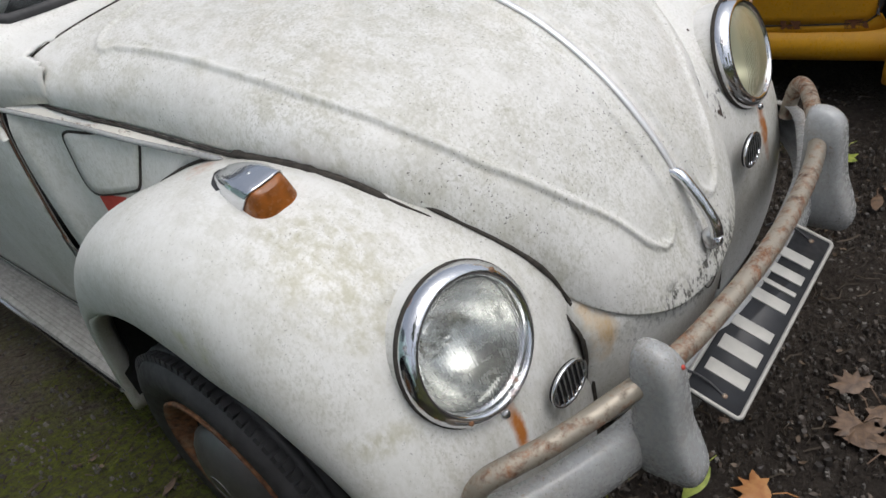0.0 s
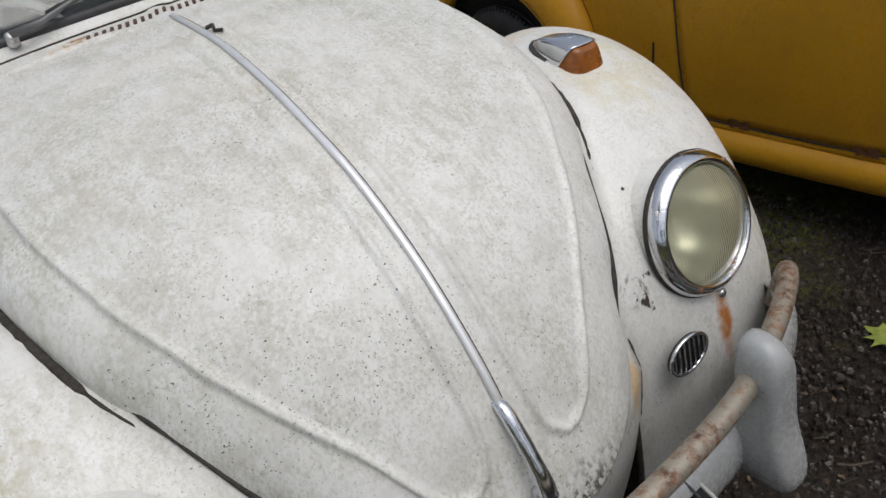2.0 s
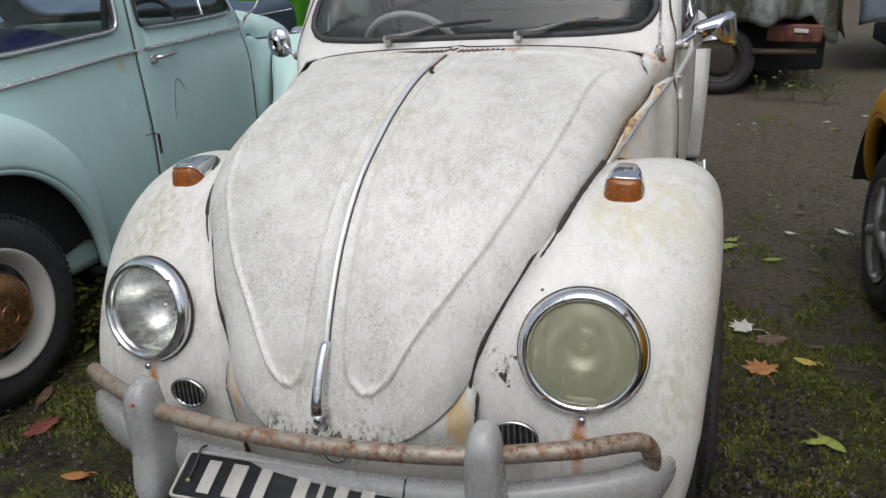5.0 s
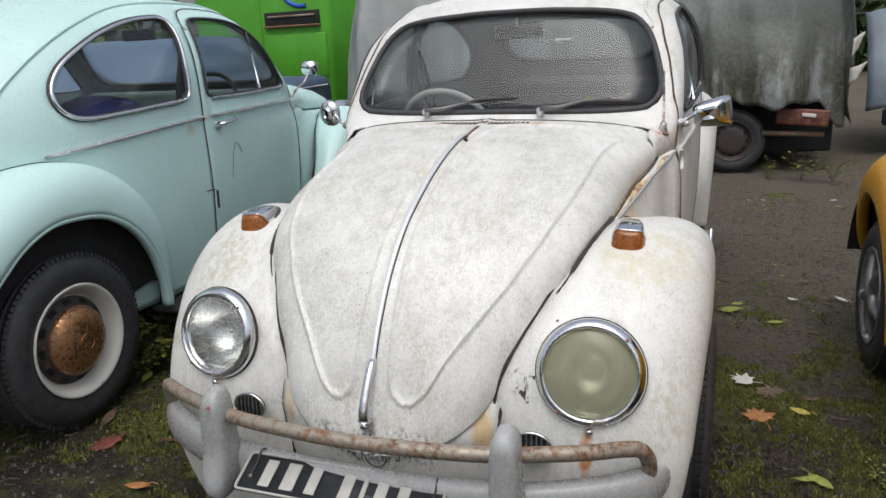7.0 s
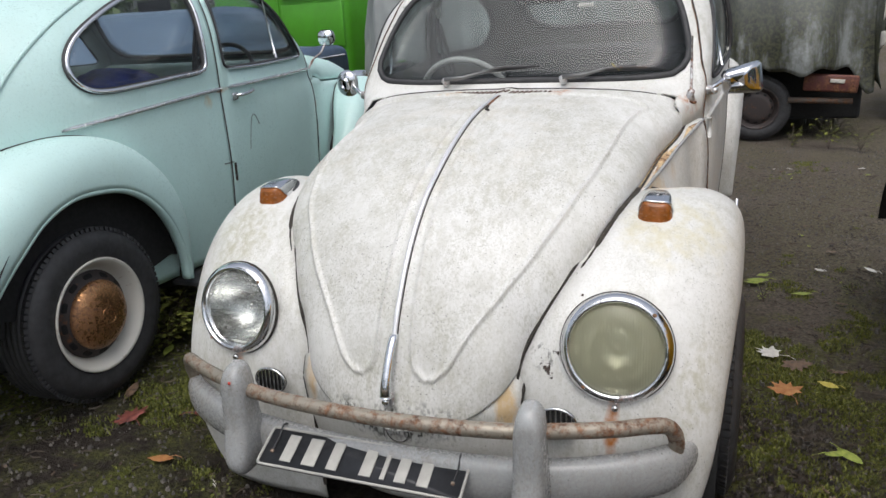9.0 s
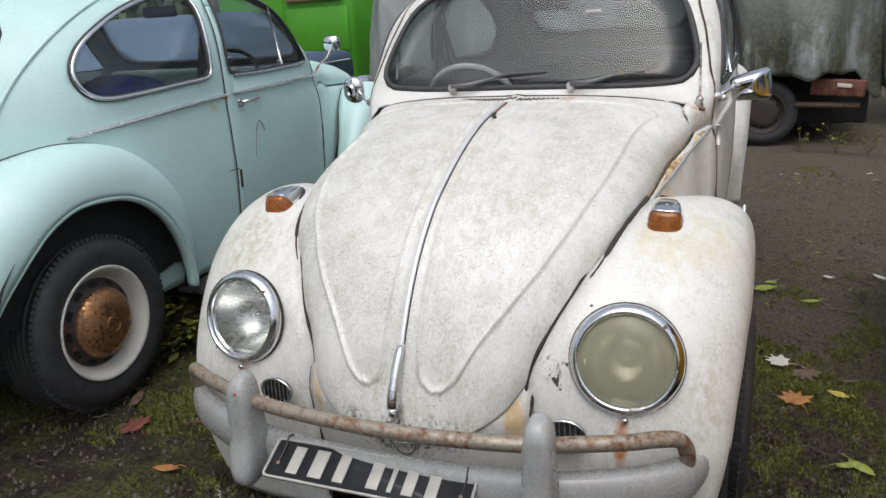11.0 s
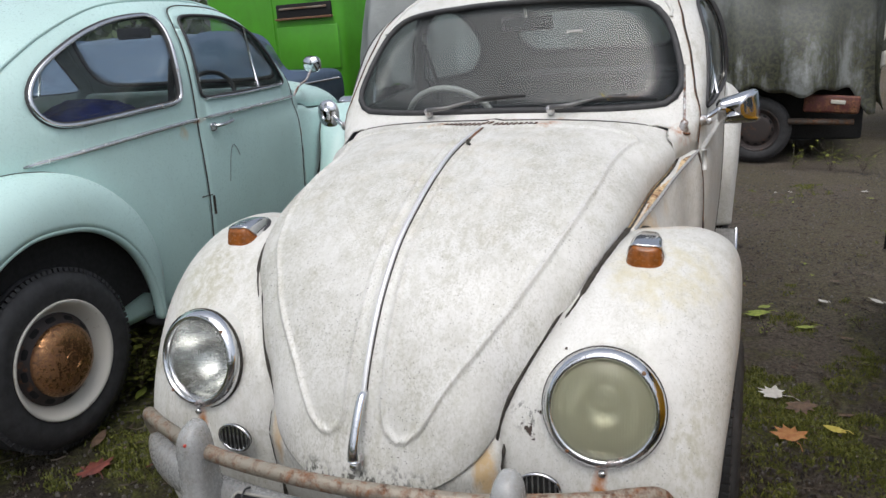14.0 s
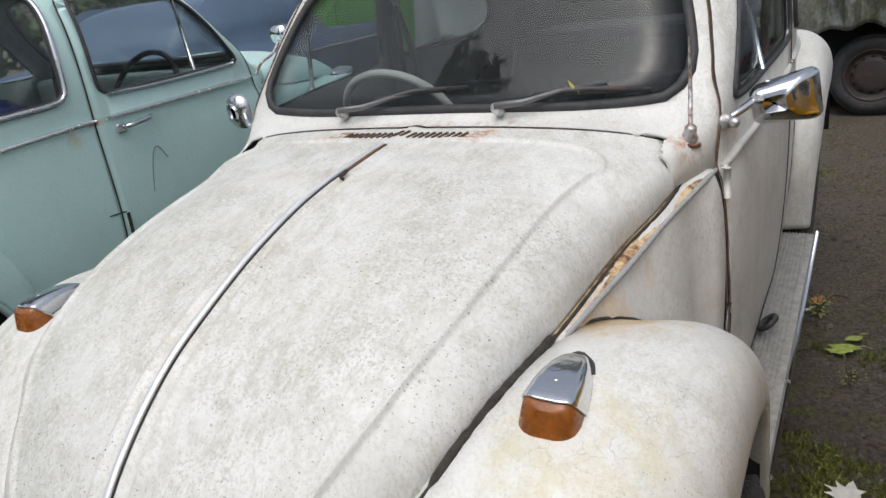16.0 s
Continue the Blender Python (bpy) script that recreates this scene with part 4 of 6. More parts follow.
    part("gutter", tube([side_point(y, z, 1, 0.004) for y, z in smooth_path([(0.865, 1.362), (0.95, 1.426), (1.1, 1.468), (1.36, 1.482), (1.71, 1.461), (1.985, 1.382), (2.205, 1.273), (2.393, 1.128), (2.58, 0.905)], 60)], 0.007, 6), paint, shell)
    part("gutter", tube([side_point(y, z, -1, 0.004) for y, z in smooth_path([(0.865, 1.362), (0.95, 1.426), (1.1, 1.468), (1.36, 1.482), (1.71, 1.461), (1.985, 1.382), (2.205, 1.273), (2.393, 1.128), (2.58, 0.905)], 60)], 0.007, 6), paint, shell)
    k = 0
    for at in (0.0, WHEELBASE):
        for side in (1, -1):
            wheel(pose(side * (0.725 if detail and at == 0 else 0.655), at, AXLE - (0.02 if detail and at == 0 else 0.0), 0, 0, 0 if side > 0 else 180), car, caps[k])
            k += 1
    headlight(car, -1, lenses[0])
    headlight(car, 1, lenses[1])
    for side in (1, -1):
        indicator(car, side)
        horn_grille(car, side)
    interior(car)
    return car, lid, centre, pts, doors, shell


def interior(car):
    for side in (1, -1):
        s = new("front_seat")
        s.parent = car
        s.matrix_local = pose(side * 0.32, 1.30, 0.30)
        part("cushion", box((0.48, 0.50, 0.16), pose(0, 0, 0.12), 0.04), SEAT, s)
        part("backrest", box((0.44, 0.11, 0.52), pose(0, 0.27, 0.40, -16), 0.05), SEAT, s)
    s = new("rear_seat")
    s.parent = car
    part("cushion", box((1.16, 0.5, 0.16), pose(0, 2.02, 0.50), 0.04), SEAT, s)
    part("backrest", box((1.10, 0.12, 0.50), pose(0, 2.26, 0.76, -18), 0.05), SEAT, s)
    part("parcel_shelf", box((1.0, 0.4, 0.03), pose(0, 2.45, 0.98)), TRIM, car)
    part("dashboard", box((1.16, 0.10, 0.20), pose(0, 0.76, 0.965), 0.03), LININGS[car["paint"]], car)
    w = new("steering_wheel")
    w.parent = car
    w.matrix_local = pose(-0.31, 0.93, 0.985, -62)
    a = np.linspace(0, 2 * math.pi, 40, endpoint=False)
    part("wheel_rim", tube([(0.19 * math.cos(t), 0.19 * math.sin(t), 0) for t in a], 0.012, 8, True), STEER[car["paint"]], w)
    part("spoke", tube([(-0.19, 0, 0), (-0.08, 0, -0.03), (0.08, 0, -0.03), (0.19, 0, 0)], 0.009, 8), STEER[car["paint"]], w)
    part("column", tube([(0, 0, -0.02), (0, 0, -0.3)], 0.025, 10), DARK, w)
    part("mirror", box((0.20, 0.02, 0.055), pose(0, 0.98, 1.365), 0.008), DARK, car)
    belt(car)
    part("mirror_stem", tube([(0, 0.985, 1.37), (0, 0.96, 1.42)], 0.006), CREAM, car)


def belt(car):
    for side in (1, -1):
        b = new("seat_belt")
        b.parent = car
        x = hull_x(1.53, 1.25) - 0.03
        part("strap", tube(smooth_path([(side * x, 1.52, 1.28), (side * (x - 0.02), 1.49, 1.15), (side * (x - 0.05), 1.46, 1.02), (side * (x - 0.07), 1.50, 1.0), (side * (x - 0.03), 1.54, 1.12), (side * x, 1.54, 1.24)], 30), 0.016, 6, flat=0.2), SEAT, b)
        part("anchor", box((0.012, 0.04, 0.05), pose(side * x, 1.53, 1.29), 0.004), CREAM, b)


BOARD_MAT = plain("ribbed_rubber_mat", (0.27, 0.265, 0.25), 0.8, 0, 0.25, 40)
STEER = {"white_paint": CREAM, "aqua_paint": RUBBER, "yellow_paint": RUBBER}

# ---- ground ----
def ground_z(x, y):
    t = min(max((-0.35 - x) / 1.1, 0), 1)
    return 0.142 * t * t * (3 - 2 * t)


def ground_material():
    n = Nodes("damp_earth", 0.8)
    n.b.inputs["Specular IOR Level"].default_value = 0.15
    a, b, c = n.noise(1.1, 5, 0.6), n.noise(9, 6, 0.65), n.noise(60, 6, 0.7)
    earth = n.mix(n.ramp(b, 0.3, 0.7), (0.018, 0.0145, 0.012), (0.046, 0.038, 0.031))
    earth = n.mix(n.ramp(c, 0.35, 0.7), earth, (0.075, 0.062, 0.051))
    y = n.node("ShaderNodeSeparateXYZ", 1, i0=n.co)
    # earth grows paler with y, along a border broken by noise
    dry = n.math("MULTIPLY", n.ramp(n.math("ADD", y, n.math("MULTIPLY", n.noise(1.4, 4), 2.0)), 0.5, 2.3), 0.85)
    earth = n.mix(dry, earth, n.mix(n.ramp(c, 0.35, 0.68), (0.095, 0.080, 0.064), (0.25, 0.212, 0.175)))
    moss = n.mix(n.ramp(c, 0.3, 0.7), (0.055, 0.066, 0.015), (0.18, 0.195, 0.040))
    rag = n.math("MULTIPLY", n.math("SUBTRACT", n.noise(2.3, 6, 0.65), 0.5), 2.6)
    f = n.math("MULTIPLY", n.ramp(n.math("ADD", n.math("ADD", n.math("MULTIPLY", a, 0.7), n.math("MULTIPLY", b, 0.3)), n.ramp(n.node("ShaderNodeSeparateXYZ", 0, i0=n.co), -0.5, -0.9, 0.03, 0.06)), 0.46, 0.58), n.ramp(c, 0.3, 0.55))
    f = n.math("MULTIPLY", f, n.math("MAXIMUM", n.ramp(n.math("ADD", y, rag), -0.3, 0.25), n.ramp(n.math("ADD", n.node("ShaderNodeSeparateXYZ", 0, i0=n.co), rag), -0.55, -1.0)))
    f = n.math("MULTIPLY", f, n.ramp(n.math("ADD", y, n.math("MULTIPLY", rag, 0.4)), 1.1, 2.0, 1.0, 0.22))
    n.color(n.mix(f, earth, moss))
    n.rough(n.ramp(a, 0.4, 0.6, 0.75, 0.95))
    n.bump(n.math("ADD", n.math("MULTIPLY", b, 1.0), n.math("MULTIPLY", c, 0.7)), 0.05, 1.0)
    return n.mat


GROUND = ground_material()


def ground():
    near = np.r_[-600, -120, -40, -15, -8, np.arange(-5, 5.01, 0.07), 8, 15, 40, 120, 600]
    deep = np.r_[-600, -120, -40, -15, -8, -5, np.arange(-3, 9.01, 0.09), 12, 20, 40, 120, 600]
    pts = [[(x, y, ground_z(x, y) + (0.018 * noise.noise((x * 1.7, y * 1.7, 0)) + 0.009 * noise.noise((x * 6, y * 6, 3)) if abs(x) < 8 and abs(y) < 12 else 0) - 0.005) for x in near] for y in deep]
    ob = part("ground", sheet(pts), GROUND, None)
    tagged(ob, "damp dark earth with patches of moss and gravel", "ground", kind="structure")


ground()

# ---- the cars ----
TILT = pose(0.006, 0, 0.012, 3.4, 0, 0)
white, w_lid, w_centre, w_pts, w_doors, w_shell = saloon("white_saloon_car", TILT, WHITE, "white round-backed saloon with algae, rust and a tube bumper", "full", ("bare", "rusty", "bare", "bare"), (CLEAR_LENS, GREEN_LENS), HAZED, BOARD_MAT, RUBBER, False)
aqua = saloon("aqua_saloon_car", pose(-2.090, 2.045, 0.145, 0, 0, 182), AQUA, "pale turquoise round-backed saloon with chrome trim and rusty hubcaps", "", ("cap",) * 4, board=RUBBER)
yellow = saloon("yellow_saloon_car", pose(2.15, -1.22, 0.0, 0, 0, 0), AMBER_PAINT, "mustard-yellow round-backed saloon with dull alloy wheels", "", ("alloy",) * 4, board="none")


# ---- details of the white car ----
def stain(name, color, scale, lo, hi, rough=0.8, stretch=(1, 1, 0.3)):
    """A thin film whose cover breaks up at its edges."""
    n = Nodes(name, rough)
    n.color(n.mix(n.ramp(n.noise(scale * 2), 0.3, 0.7), tuple(c * 0.6 for c in color), color))
    n.put(n.b.inputs["Alpha"], n.ramp(n.noise(scale, 6, 0.65, stretch=stretch), lo, hi))
    return n.mat


OCHRE_RUN = stain("ochre_run", (0.62, 0.42, 0.18), 22, 0.36, 0.66)
CHIP = stain("chipped_paint", (0.07, 0.05, 0.04), 46, 0.44, 0.50, stretch=(1, 1, 1))
RUST_FLAKE = stain("rust_flakes", (0.24, 0.10, 0.045), 46, 0.44, 0.50, stretch=(1, 1, 1))


def grid_patch(rows, name, material, parent, label=""):
    return part(name, sheet(rows), material, parent, label)


def wing_patch(front, side, phi, xs, name, material, parent, lift=0.0064, n=(16, 10)):
    """A thin film on a wing between two angles and two distances from the middle."""
    pts = fender(front, side)
    lo, hi = (-16, 204) if front else (8, 184)
    rows = []
    for a in np.linspace(*phi, n[0]):
        i = (a - lo) / (hi - lo) * (len(pts) - 1)
        k = min(int(i), len(pts) - 2)
        line = pts[k] + (pts[k + 1] - pts[k]) * (i - k)
        upto = 30
        ax = np.abs(line[:upto, 0])
        row = []
        for x in np.linspace(*xs, n[1]):
            y, z = np.interp(x, ax, line[:upto, 1]), np.interp(x, ax, line[:upto, 2])
            out = np.array([0.25 * side, y, z - AXLE])
            row.append(np.array([side * x, y, z]) + lift * out / np.linalg.norm(out))
        rows.append(row)
    return grid_patch(rows, name, material, parent)


ALLOY_STRIP = plain("bright_strip", (0.84, 0.84, 0.84), 0.38, 0.6, 0.04)
keep = [p for p in w_centre if -0.585 < p[1] < 0.37]
part("chrome_strip", tube(np.array(keep) + np.array([0, -0.001, 0.0012]), 0.0044, 10, flat=1.55), ALLOY_STRIP, w_lid, "thin chrome strip along the bonnet's ridge")
part("strip_gap", tube(np.array(keep) + np.array([0.0080, 0, -0.0012]), 0.0015, 6), SEAM, w_lid)
# curled end of the strip, lifted off and rusty
part("strip_tail", tube([(0.004, 0.36, 1.090), (0.006, 0.29, 1.088), (0.008, 0.20, 1.082)], 0.0045, 6), RUST, w_lid, "rusted loose end of the chrome strip")
part("debris", tube([(0.012, 0.20, 1.086), (0.022, 0.19, 1.090), (0.018, 0.175, 1.083), (0.030, 0.165, 1.082)], 0.004, 5), SEAM, w_lid)

grip = new("bonnet_handle")
grip.parent = w_lid
part("lever", tube(smooth_path([(0, -0.575, 0.672), (0, -0.592, 0.668), (0, -0.618, 0.640), (0, -0.645, 0.602), (0, -0.660, 0.572), (0, -0.664, 0.548)], 26), np.interp(np.linspace(0, 1, 26), (0, 0.15, 0.6, 1), (0.010, 0.0105, 0.010, 0.013)), 10, flat=1.15), CHROME, grip)
part("catch", box((0.030, 0.022, 0.040), pose(0, -0.652, 0.538, -18), 0.008), PITTED, grip, "pitted catch below the handle")
part("button", lathe([(0.009, 0), (0.009, 0.006), (0.007, 0.008), (0, 0.0085)], 16, pose(0.0, -0.666, 0.535, 78)), CHROME, grip)

# air slots ahead of the screen
SLOT = plain("rusty_slot", (0.075, 0.035, 0.02), 0.8, 0, 0.5, 60)
for k in range(20):
    x = -0.155 + 0.31 * k / 19
    i = int(np.abs(w_pts[:, w_pts.shape[1] // 2, 1] - 0.446).argmin())
    j = int(np.abs(w_pts[i, :, 0] - x).argmin())
    p = w_pts[i, j]
    part("air_slot", plate_of(rounded(0.0075, 0.034, 0.003, 3), 0.003, pose(x, p[1], p[2] - 0.0004, 3, 0, -14)), SLOT, w_lid, smooth=False)
for side in (1, -1):
    c = w_pts[int(np.abs(w_pts[:, w_pts.shape[1] // 2, 1] - 0.446).argmin())]
    rows = [[(side * x, y, float(np.interp(side * x, c[:, 0], c[:, 2])) + 0.0022 - abs(y - 0.446) * 0.02) for x in np.linspace(0.150, 0.205, 8)] for y in np.linspace(0.415, 0.475, 8)]
    grid_patch(rows, "rust_bloom", stain("rust_bloom_film", (0.52, 0.25, 0.07), 40, 0.46, 0.66, stretch=(1, 1, 1)), w_lid)

# the gap round the bonnet, with rust on one side
rim_line = smooth_path(BONNET_EDGE[1:], 120)
for side in (1, -1):
    line = np.array([p for p in rim_line if -0.37 < p[1] < 0.545]) * np.array([side, 1, 1])
    line += np.array([[side * 0.005, -0.003 if p[1] < -0.2 else 0.0, 0.001 if p[1] < 0.0 else -0.004] for p in line])
    grid = fender(True, 1)
    for p in line:
        ang, rad = math.degrees(math.atan2(p[2] - AXLE, p[1])), math.hypot(p[1], p[2] - AXLE)
        if p[1] < 0.06:
            row = grid[int(round((ang + 16) / 220 * (len(grid) - 1)))][:30]
            out = float(np.interp(abs(p[0]), row[:, 0], np.hypot(row[:, 1], row[:, 2] - AXLE))) + 0.003
            if out > rad:
                p[1], p[2] = p[1] * out / rad, AXLE + (p[2] - AXLE) * out / rad
    part("bonnet_seal", tube(line, [(0.0078 if -0.30 < p[1] < 0.0 else 0.0036) * min(1, (len(line) - k) / 4) + 0.0022 * noise.noise((k * 0.8, side, 0)) for k, p in enumerate(line)], 6), SEAM, w_lid)
rear = w_pts[2] + np.array([0, 0.004, 0.0015])
part("bonnet_rear_gap", tube(rear[8:-8:3], 0.0022, 5), SEAM, w_lid)
for k, (a, x, s) in enumerate(((147, 0.375, 0.012), (150, 0.345, 0.02), (152, 0.36, 0.014), (143, 0.40, 0.007), (133, 0.425, 0.006))):
    wing_patch(True, 1, (a, a + s * 110), (x, x + s * 1.3), "paint_chip", CHIP, white, n=(5, 5))

# apron: seams beside it, rust runs, the round cap
for side in (1, -1):
    way = []
    for z in np.linspace(0.615, 0.30, 24):
        x = float(np.interp(z, (0.2, 0.454, 0.611, 0.66), (0.308, 0.302, 0.311, 0.330))) + 0.001
        way.append((side * x, -0.588 - 0.06 * math.sin((z - 0.20) / 0.46 * math.pi * 0.62 + 0.3) + 1.05 * x * x + max(z - 0.50, 0) * 0.55, z))
    part("apron_seam", tube(way, [0.005 + 0.0022 * noise.noise((z[2] * 40, side, 7)) for z in way], 6), SEAM, white, "cracked dark seam beside the apron")
for side in (1, -1):
    rows = [[(side * (0.242 + 0.028 * t - (0.02 * (0.56 - z) if z < 0.5 else 0)), -0.640 + 1.05 * (0.242 + 0.028 * t) ** 2 + max(z - 0.50, 0) * 0.55 + 0.020 - 0.012, z) for t in np.linspace(0, 1, 5)] for z in np.linspace(0.40, 0.57, 14)]
    grid_patch(rows, "rust_run", OCHRE_RUN, white)
a = np.linspace(0, 2 * math.pi, 40, endpoint=False)
part("jacking_cap_seam", tube([(0.012 + 0.030 * math.cos(t), -0.6485 + 0.0, 0.440 + 0.030 * math.sin(t)) for t in a], 0.0012, 5, True), SEAM, white)

# fuel flap and the bare red patch beneath it
flap = [(0.0, 0.0), (0.20, 0.022), (0.195, -0.115), (0.03, -0.145)]
flap_line = smooth_path([(0.480, 0.895), (0.38, 0.902), (0.285, 0.902), (0.265, 0.885), (0.275, 0.84), (0.295, 0.79), (0.32, 0.778), (0.40, 0.763), (0.458, 0.757), (0.480, 0.775), (0.487, 0.835)], 60, True)


def scuttle_x(y, z):
    """The outside of the scuttle at y, z."""
    zt = float(np.interp(y, rim_line[::-1, 1], rim_line[::-1, 2])) - 0.010
    xt = float(np.interp(y, rim_line[::-1, 1], rim_line[::-1, 0])) + 0.010
    t = min(max((zt - z) / (zt - 0.29), 0), 1)
    x = xt + (0.625 - xt) * (1 - (1 - t) ** 2.4)
    back = min(max((y - 0.52) / 0.085, 0), 1)
    return x + (hull_x(0.612, z) - x) * back**1.5


GUTTER = rusty("rusted_gutter", (0.62, 0.47, 0.27), 0.0, 0.62, 0.6, 38)
GUTTER_PALE = rusty("stained_gutter", (0.62, 0.60, 0.54), 0.0, 0.22, 0.6, 38)
MOULD = smooth_path([(0.519, -0.01, 0.882), (0.536, 0.12, 0.886), (0.560, 0.26, 0.897), (0.592, 0.43, 0.920), (0.640, 0.600, 0.951), (0.646, 0.620, 0.955)], 60)


def moulding_at(y):
    return float(np.interp(y, MOULD[:, 1], MOULD[:, 0])), float(np.interp(y, MOULD[:, 1], MOULD[:, 2]))


for side in (1, -1):
    rows = []
    for y in np.linspace(-0.16, 0.575, 90):
        e = np.array([np.interp(y, rim_line[::-1, 1], rim_line[::-1, q]) for q in (0, 1, 2)])
        mx, mz = moulding_at(y)
        mx, mz = max(mx, e[0] + 0.010), min(mz, e[2] - 0.006)
        rows.append([(side * (e[0] - 0.004 + (mx + 0.002 - e[0] + 0.004) * t + 0.0015 * math.sin(math.pi * t)), y, e[2] - 0.004 + (mz - e[2] + 0.004) * t + 0.0012 * noise.noise((y * 60, t * 3, side))) for t in np.linspace(0, 1, 7)])
    thicken(part("gutter_flange", sheet(rows), GUTTER if side > 0 else GUTTER_PALE, white, "flaking rust-stained flange below the bonnet" if side > 0 else "white flange with grime and rust specks"), 0.003)
    way = MOULD[2:] * np.array([side, 1, 1]) + np.array([side * 0.002, 0, 0.001])
    part("waist_moulding", tube(way, np.r_[0.002, np.full(len(way) - 2, 0.0058), 0.004], 8), GREYPAINT, white, "dull grey waist moulding")
part("fuel_flap_seam", tube([(-scuttle_x(y, z) - 0.001, y, z) for y, z in flap_line], 0.003, 6, True), SEAM, white)
centre_f = flap_line.mean(0)
rings = [[(-scuttle_x(*(centre_f + (p - centre_f) * k)) - 0.003, *(centre_f + (p - centre_f) * k)) for p in flap_line] for k in (0.96, 0.75, 0.5)]
flap_bm = sheet(rings, False, True)
flap_bm.verts.ensure_lookup_table()
flap_bm.faces.new(flap_bm.verts[120:180])
bmesh.ops.recalc_face_normals(flap_bm, faces=flap_bm.faces[:])
thicken(part("fuel_flap", flap_bm, WHITE, white, "rounded white fuel filler flap"), 0.003)
rows = [[(-scuttle_x(y, z) - 0.002, y, z) for y in np.linspace(0.445 - 0.02 * (0.76 - z) / 0.09, 0.35 + 0.075 * (0.76 - z) / 0.09, 8)] for z in np.linspace(0.762, 0.672, 8)]
grid_patch(rows, "primer_patch", RED, white, "bare red primer patch")

# ---- front bumper with its tube rail and overriders ----
bumper = new("front_bumper")
bumper.parent = white
mid_line = smooth_path([(-0.700, -0.50, 0.412), (-0.655, -0.572, 0.408), (-0.56, -0.628, 0.403), (-0.36, -0.690, 0.397), (0, -0.716, 0.394), (0.36, -0.690, 0.397), (0.56, -0.628, 0.403), (0.655, -0.572, 0.408), (0.700, -0.50, 0.412)], 60)
rows = []
for k, p in enumerate(mid_line):
    t = mid_line[min(k + 1, 59)] - mid_line[max(k - 1, 0)]
    out = np.array([t[1], -t[0], 0])
    out /= np.linalg.norm(out)
    end = min(k, 59 - k)
    grow = min(1.0, 0.62 + 0.11 * end)
    rows.append([p + out * (0.004 + 0.034 * math.cos(q) ** 0.7 * grow - (0.0 if abs(q) < 1.5 else 0.012)) + np.array([0, 0, 0.058 * grow * math.sin(q)]) for q in np.linspace(-1.57, 1.57, 15)])
thicken(part("blade", sheet(rows), GREYPAINT, bumper, "silver-painted bumper blade with rust specks"), 0.004)
rail = smooth_path([(-0.668, -0.560, 0.425), (-0.672, -0.572, 0.485), (-0.655, -0.590, 0.527), (-0.615, -0.618, 0.541), (-0.56, -0.646, 0.543), (-0.47, -0.684, 0.548), (-0.33, -0.733, 0.556), (-0.17, -0.757, 0.559), (0, -0.766, 0.560), (0.17, -0.757, 0.559), (0.33, -0.733, 0.556), (0.47, -0.684, 0.548), (0.56, -0.646, 0.543), (0.615, -0.618, 0.541), (0.655, -0.590, 0.527), (0.672, -0.572, 0.485), (0.668, -0.560, 0.425)], 110)
part("tube_rail", tube(rail, 0.0182, 14), GALV, bumper, "rusty galvanised tube rail")
guard_line = np.array([0, 0.012]) + smooth_path([(-0.700, 0.612), (-0.742, 0.615), (-0.768, 0.590), (-0.776, 0.540), (-0.784, 0.460), (-0.802, 0.400), (-0.810, 0.358), (-0.795, 0.328), (-0.752, 0.322), (-0.700, 0.326), (-0.690, 0.40), (-0.694, 0.52)], 56, True)
g_mid = guard_line.mean(0)
for side in (1, -1):
    rows = []
    for q in np.linspace(-math.pi / 2, math.pi / 2, 19):
        k = max(math.cos(q), 0.0) ** 0.42
        off = math.copysign(abs(math.sin(q)) ** 0.8, q)
        rows.append([(side * 0.380 + 0.038 * off * (0.88 + 0.12 * (0.62 - z) / 0.3), g_mid[0] + (y - g_mid[0]) * k, g_mid[1] + (z - g_mid[1]) * (0.2 + 0.8 * k)) for y, z in guard_line])
    bm = sheet(rows, False, True)
    bmesh.ops.remove_doubles(bm, verts=bm.verts[:], dist=1e-4)
    part("overrider", bm, GREYPAINT, bumper, "rounded silver-painted overrider")
    if side < 0:
        part("bolt", lathe([(0.004, 0), (0.004, 0.002), (0, 0.003)], 10, pose(side * 0.372, -0.770, 0.596, 55)), RED, bumper)
plate = new("front_plate")
plate.parent = bumper
plate.matrix_local = pose(-0.030, -0.768, 0.428, 21, 1.5, 2)
part("plate_board", plate_of(rounded(0.530, 0.112, 0.012, 4), 0.003), PLATE, plate, "black front plate with a silver border")
edge_line = np.array([(x, y, 0.003) for x, y in rounded(0.522, 0.104, 0.010, 4)])
part("plate_border", tube(edge_line, 0.004, 6, True), SILVER, plate)
for x, w in ((-0.190, 0.030), (-0.128, 0.036), (-0.066, 0.028), (0.022, 0.030), (0.066, 0.012), (0.110, 0.028), (0.166, 0.028)):
    part("bar", box((w, 0.074, 0.004), pose(x, 0.0, 0.0045), 0.001), SILVER, plate)
for x in (-0.235, 0.235):
    part("wire_tie", tube(smooth_path([(x, -0.012, 0.004), (x + 0.004, 0.02, 0.010), (x, 0.055, 0.012), (x - 0.004, 0.075, -0.01)], 12), 0.0025, 6), RUBBER, plate)
    part("screw", lathe([(0.005, 0), (0.005, 0.003), (0, 0.004)], 10, pose(x, -0.014, 0.003)), GALV, plate)


# ---- wipers, aerial, mirrors, hinges ----
def on_screen(x, z, lift=0.02):
    p = screen_point(x, z, True, lift)
    return np.array(p)


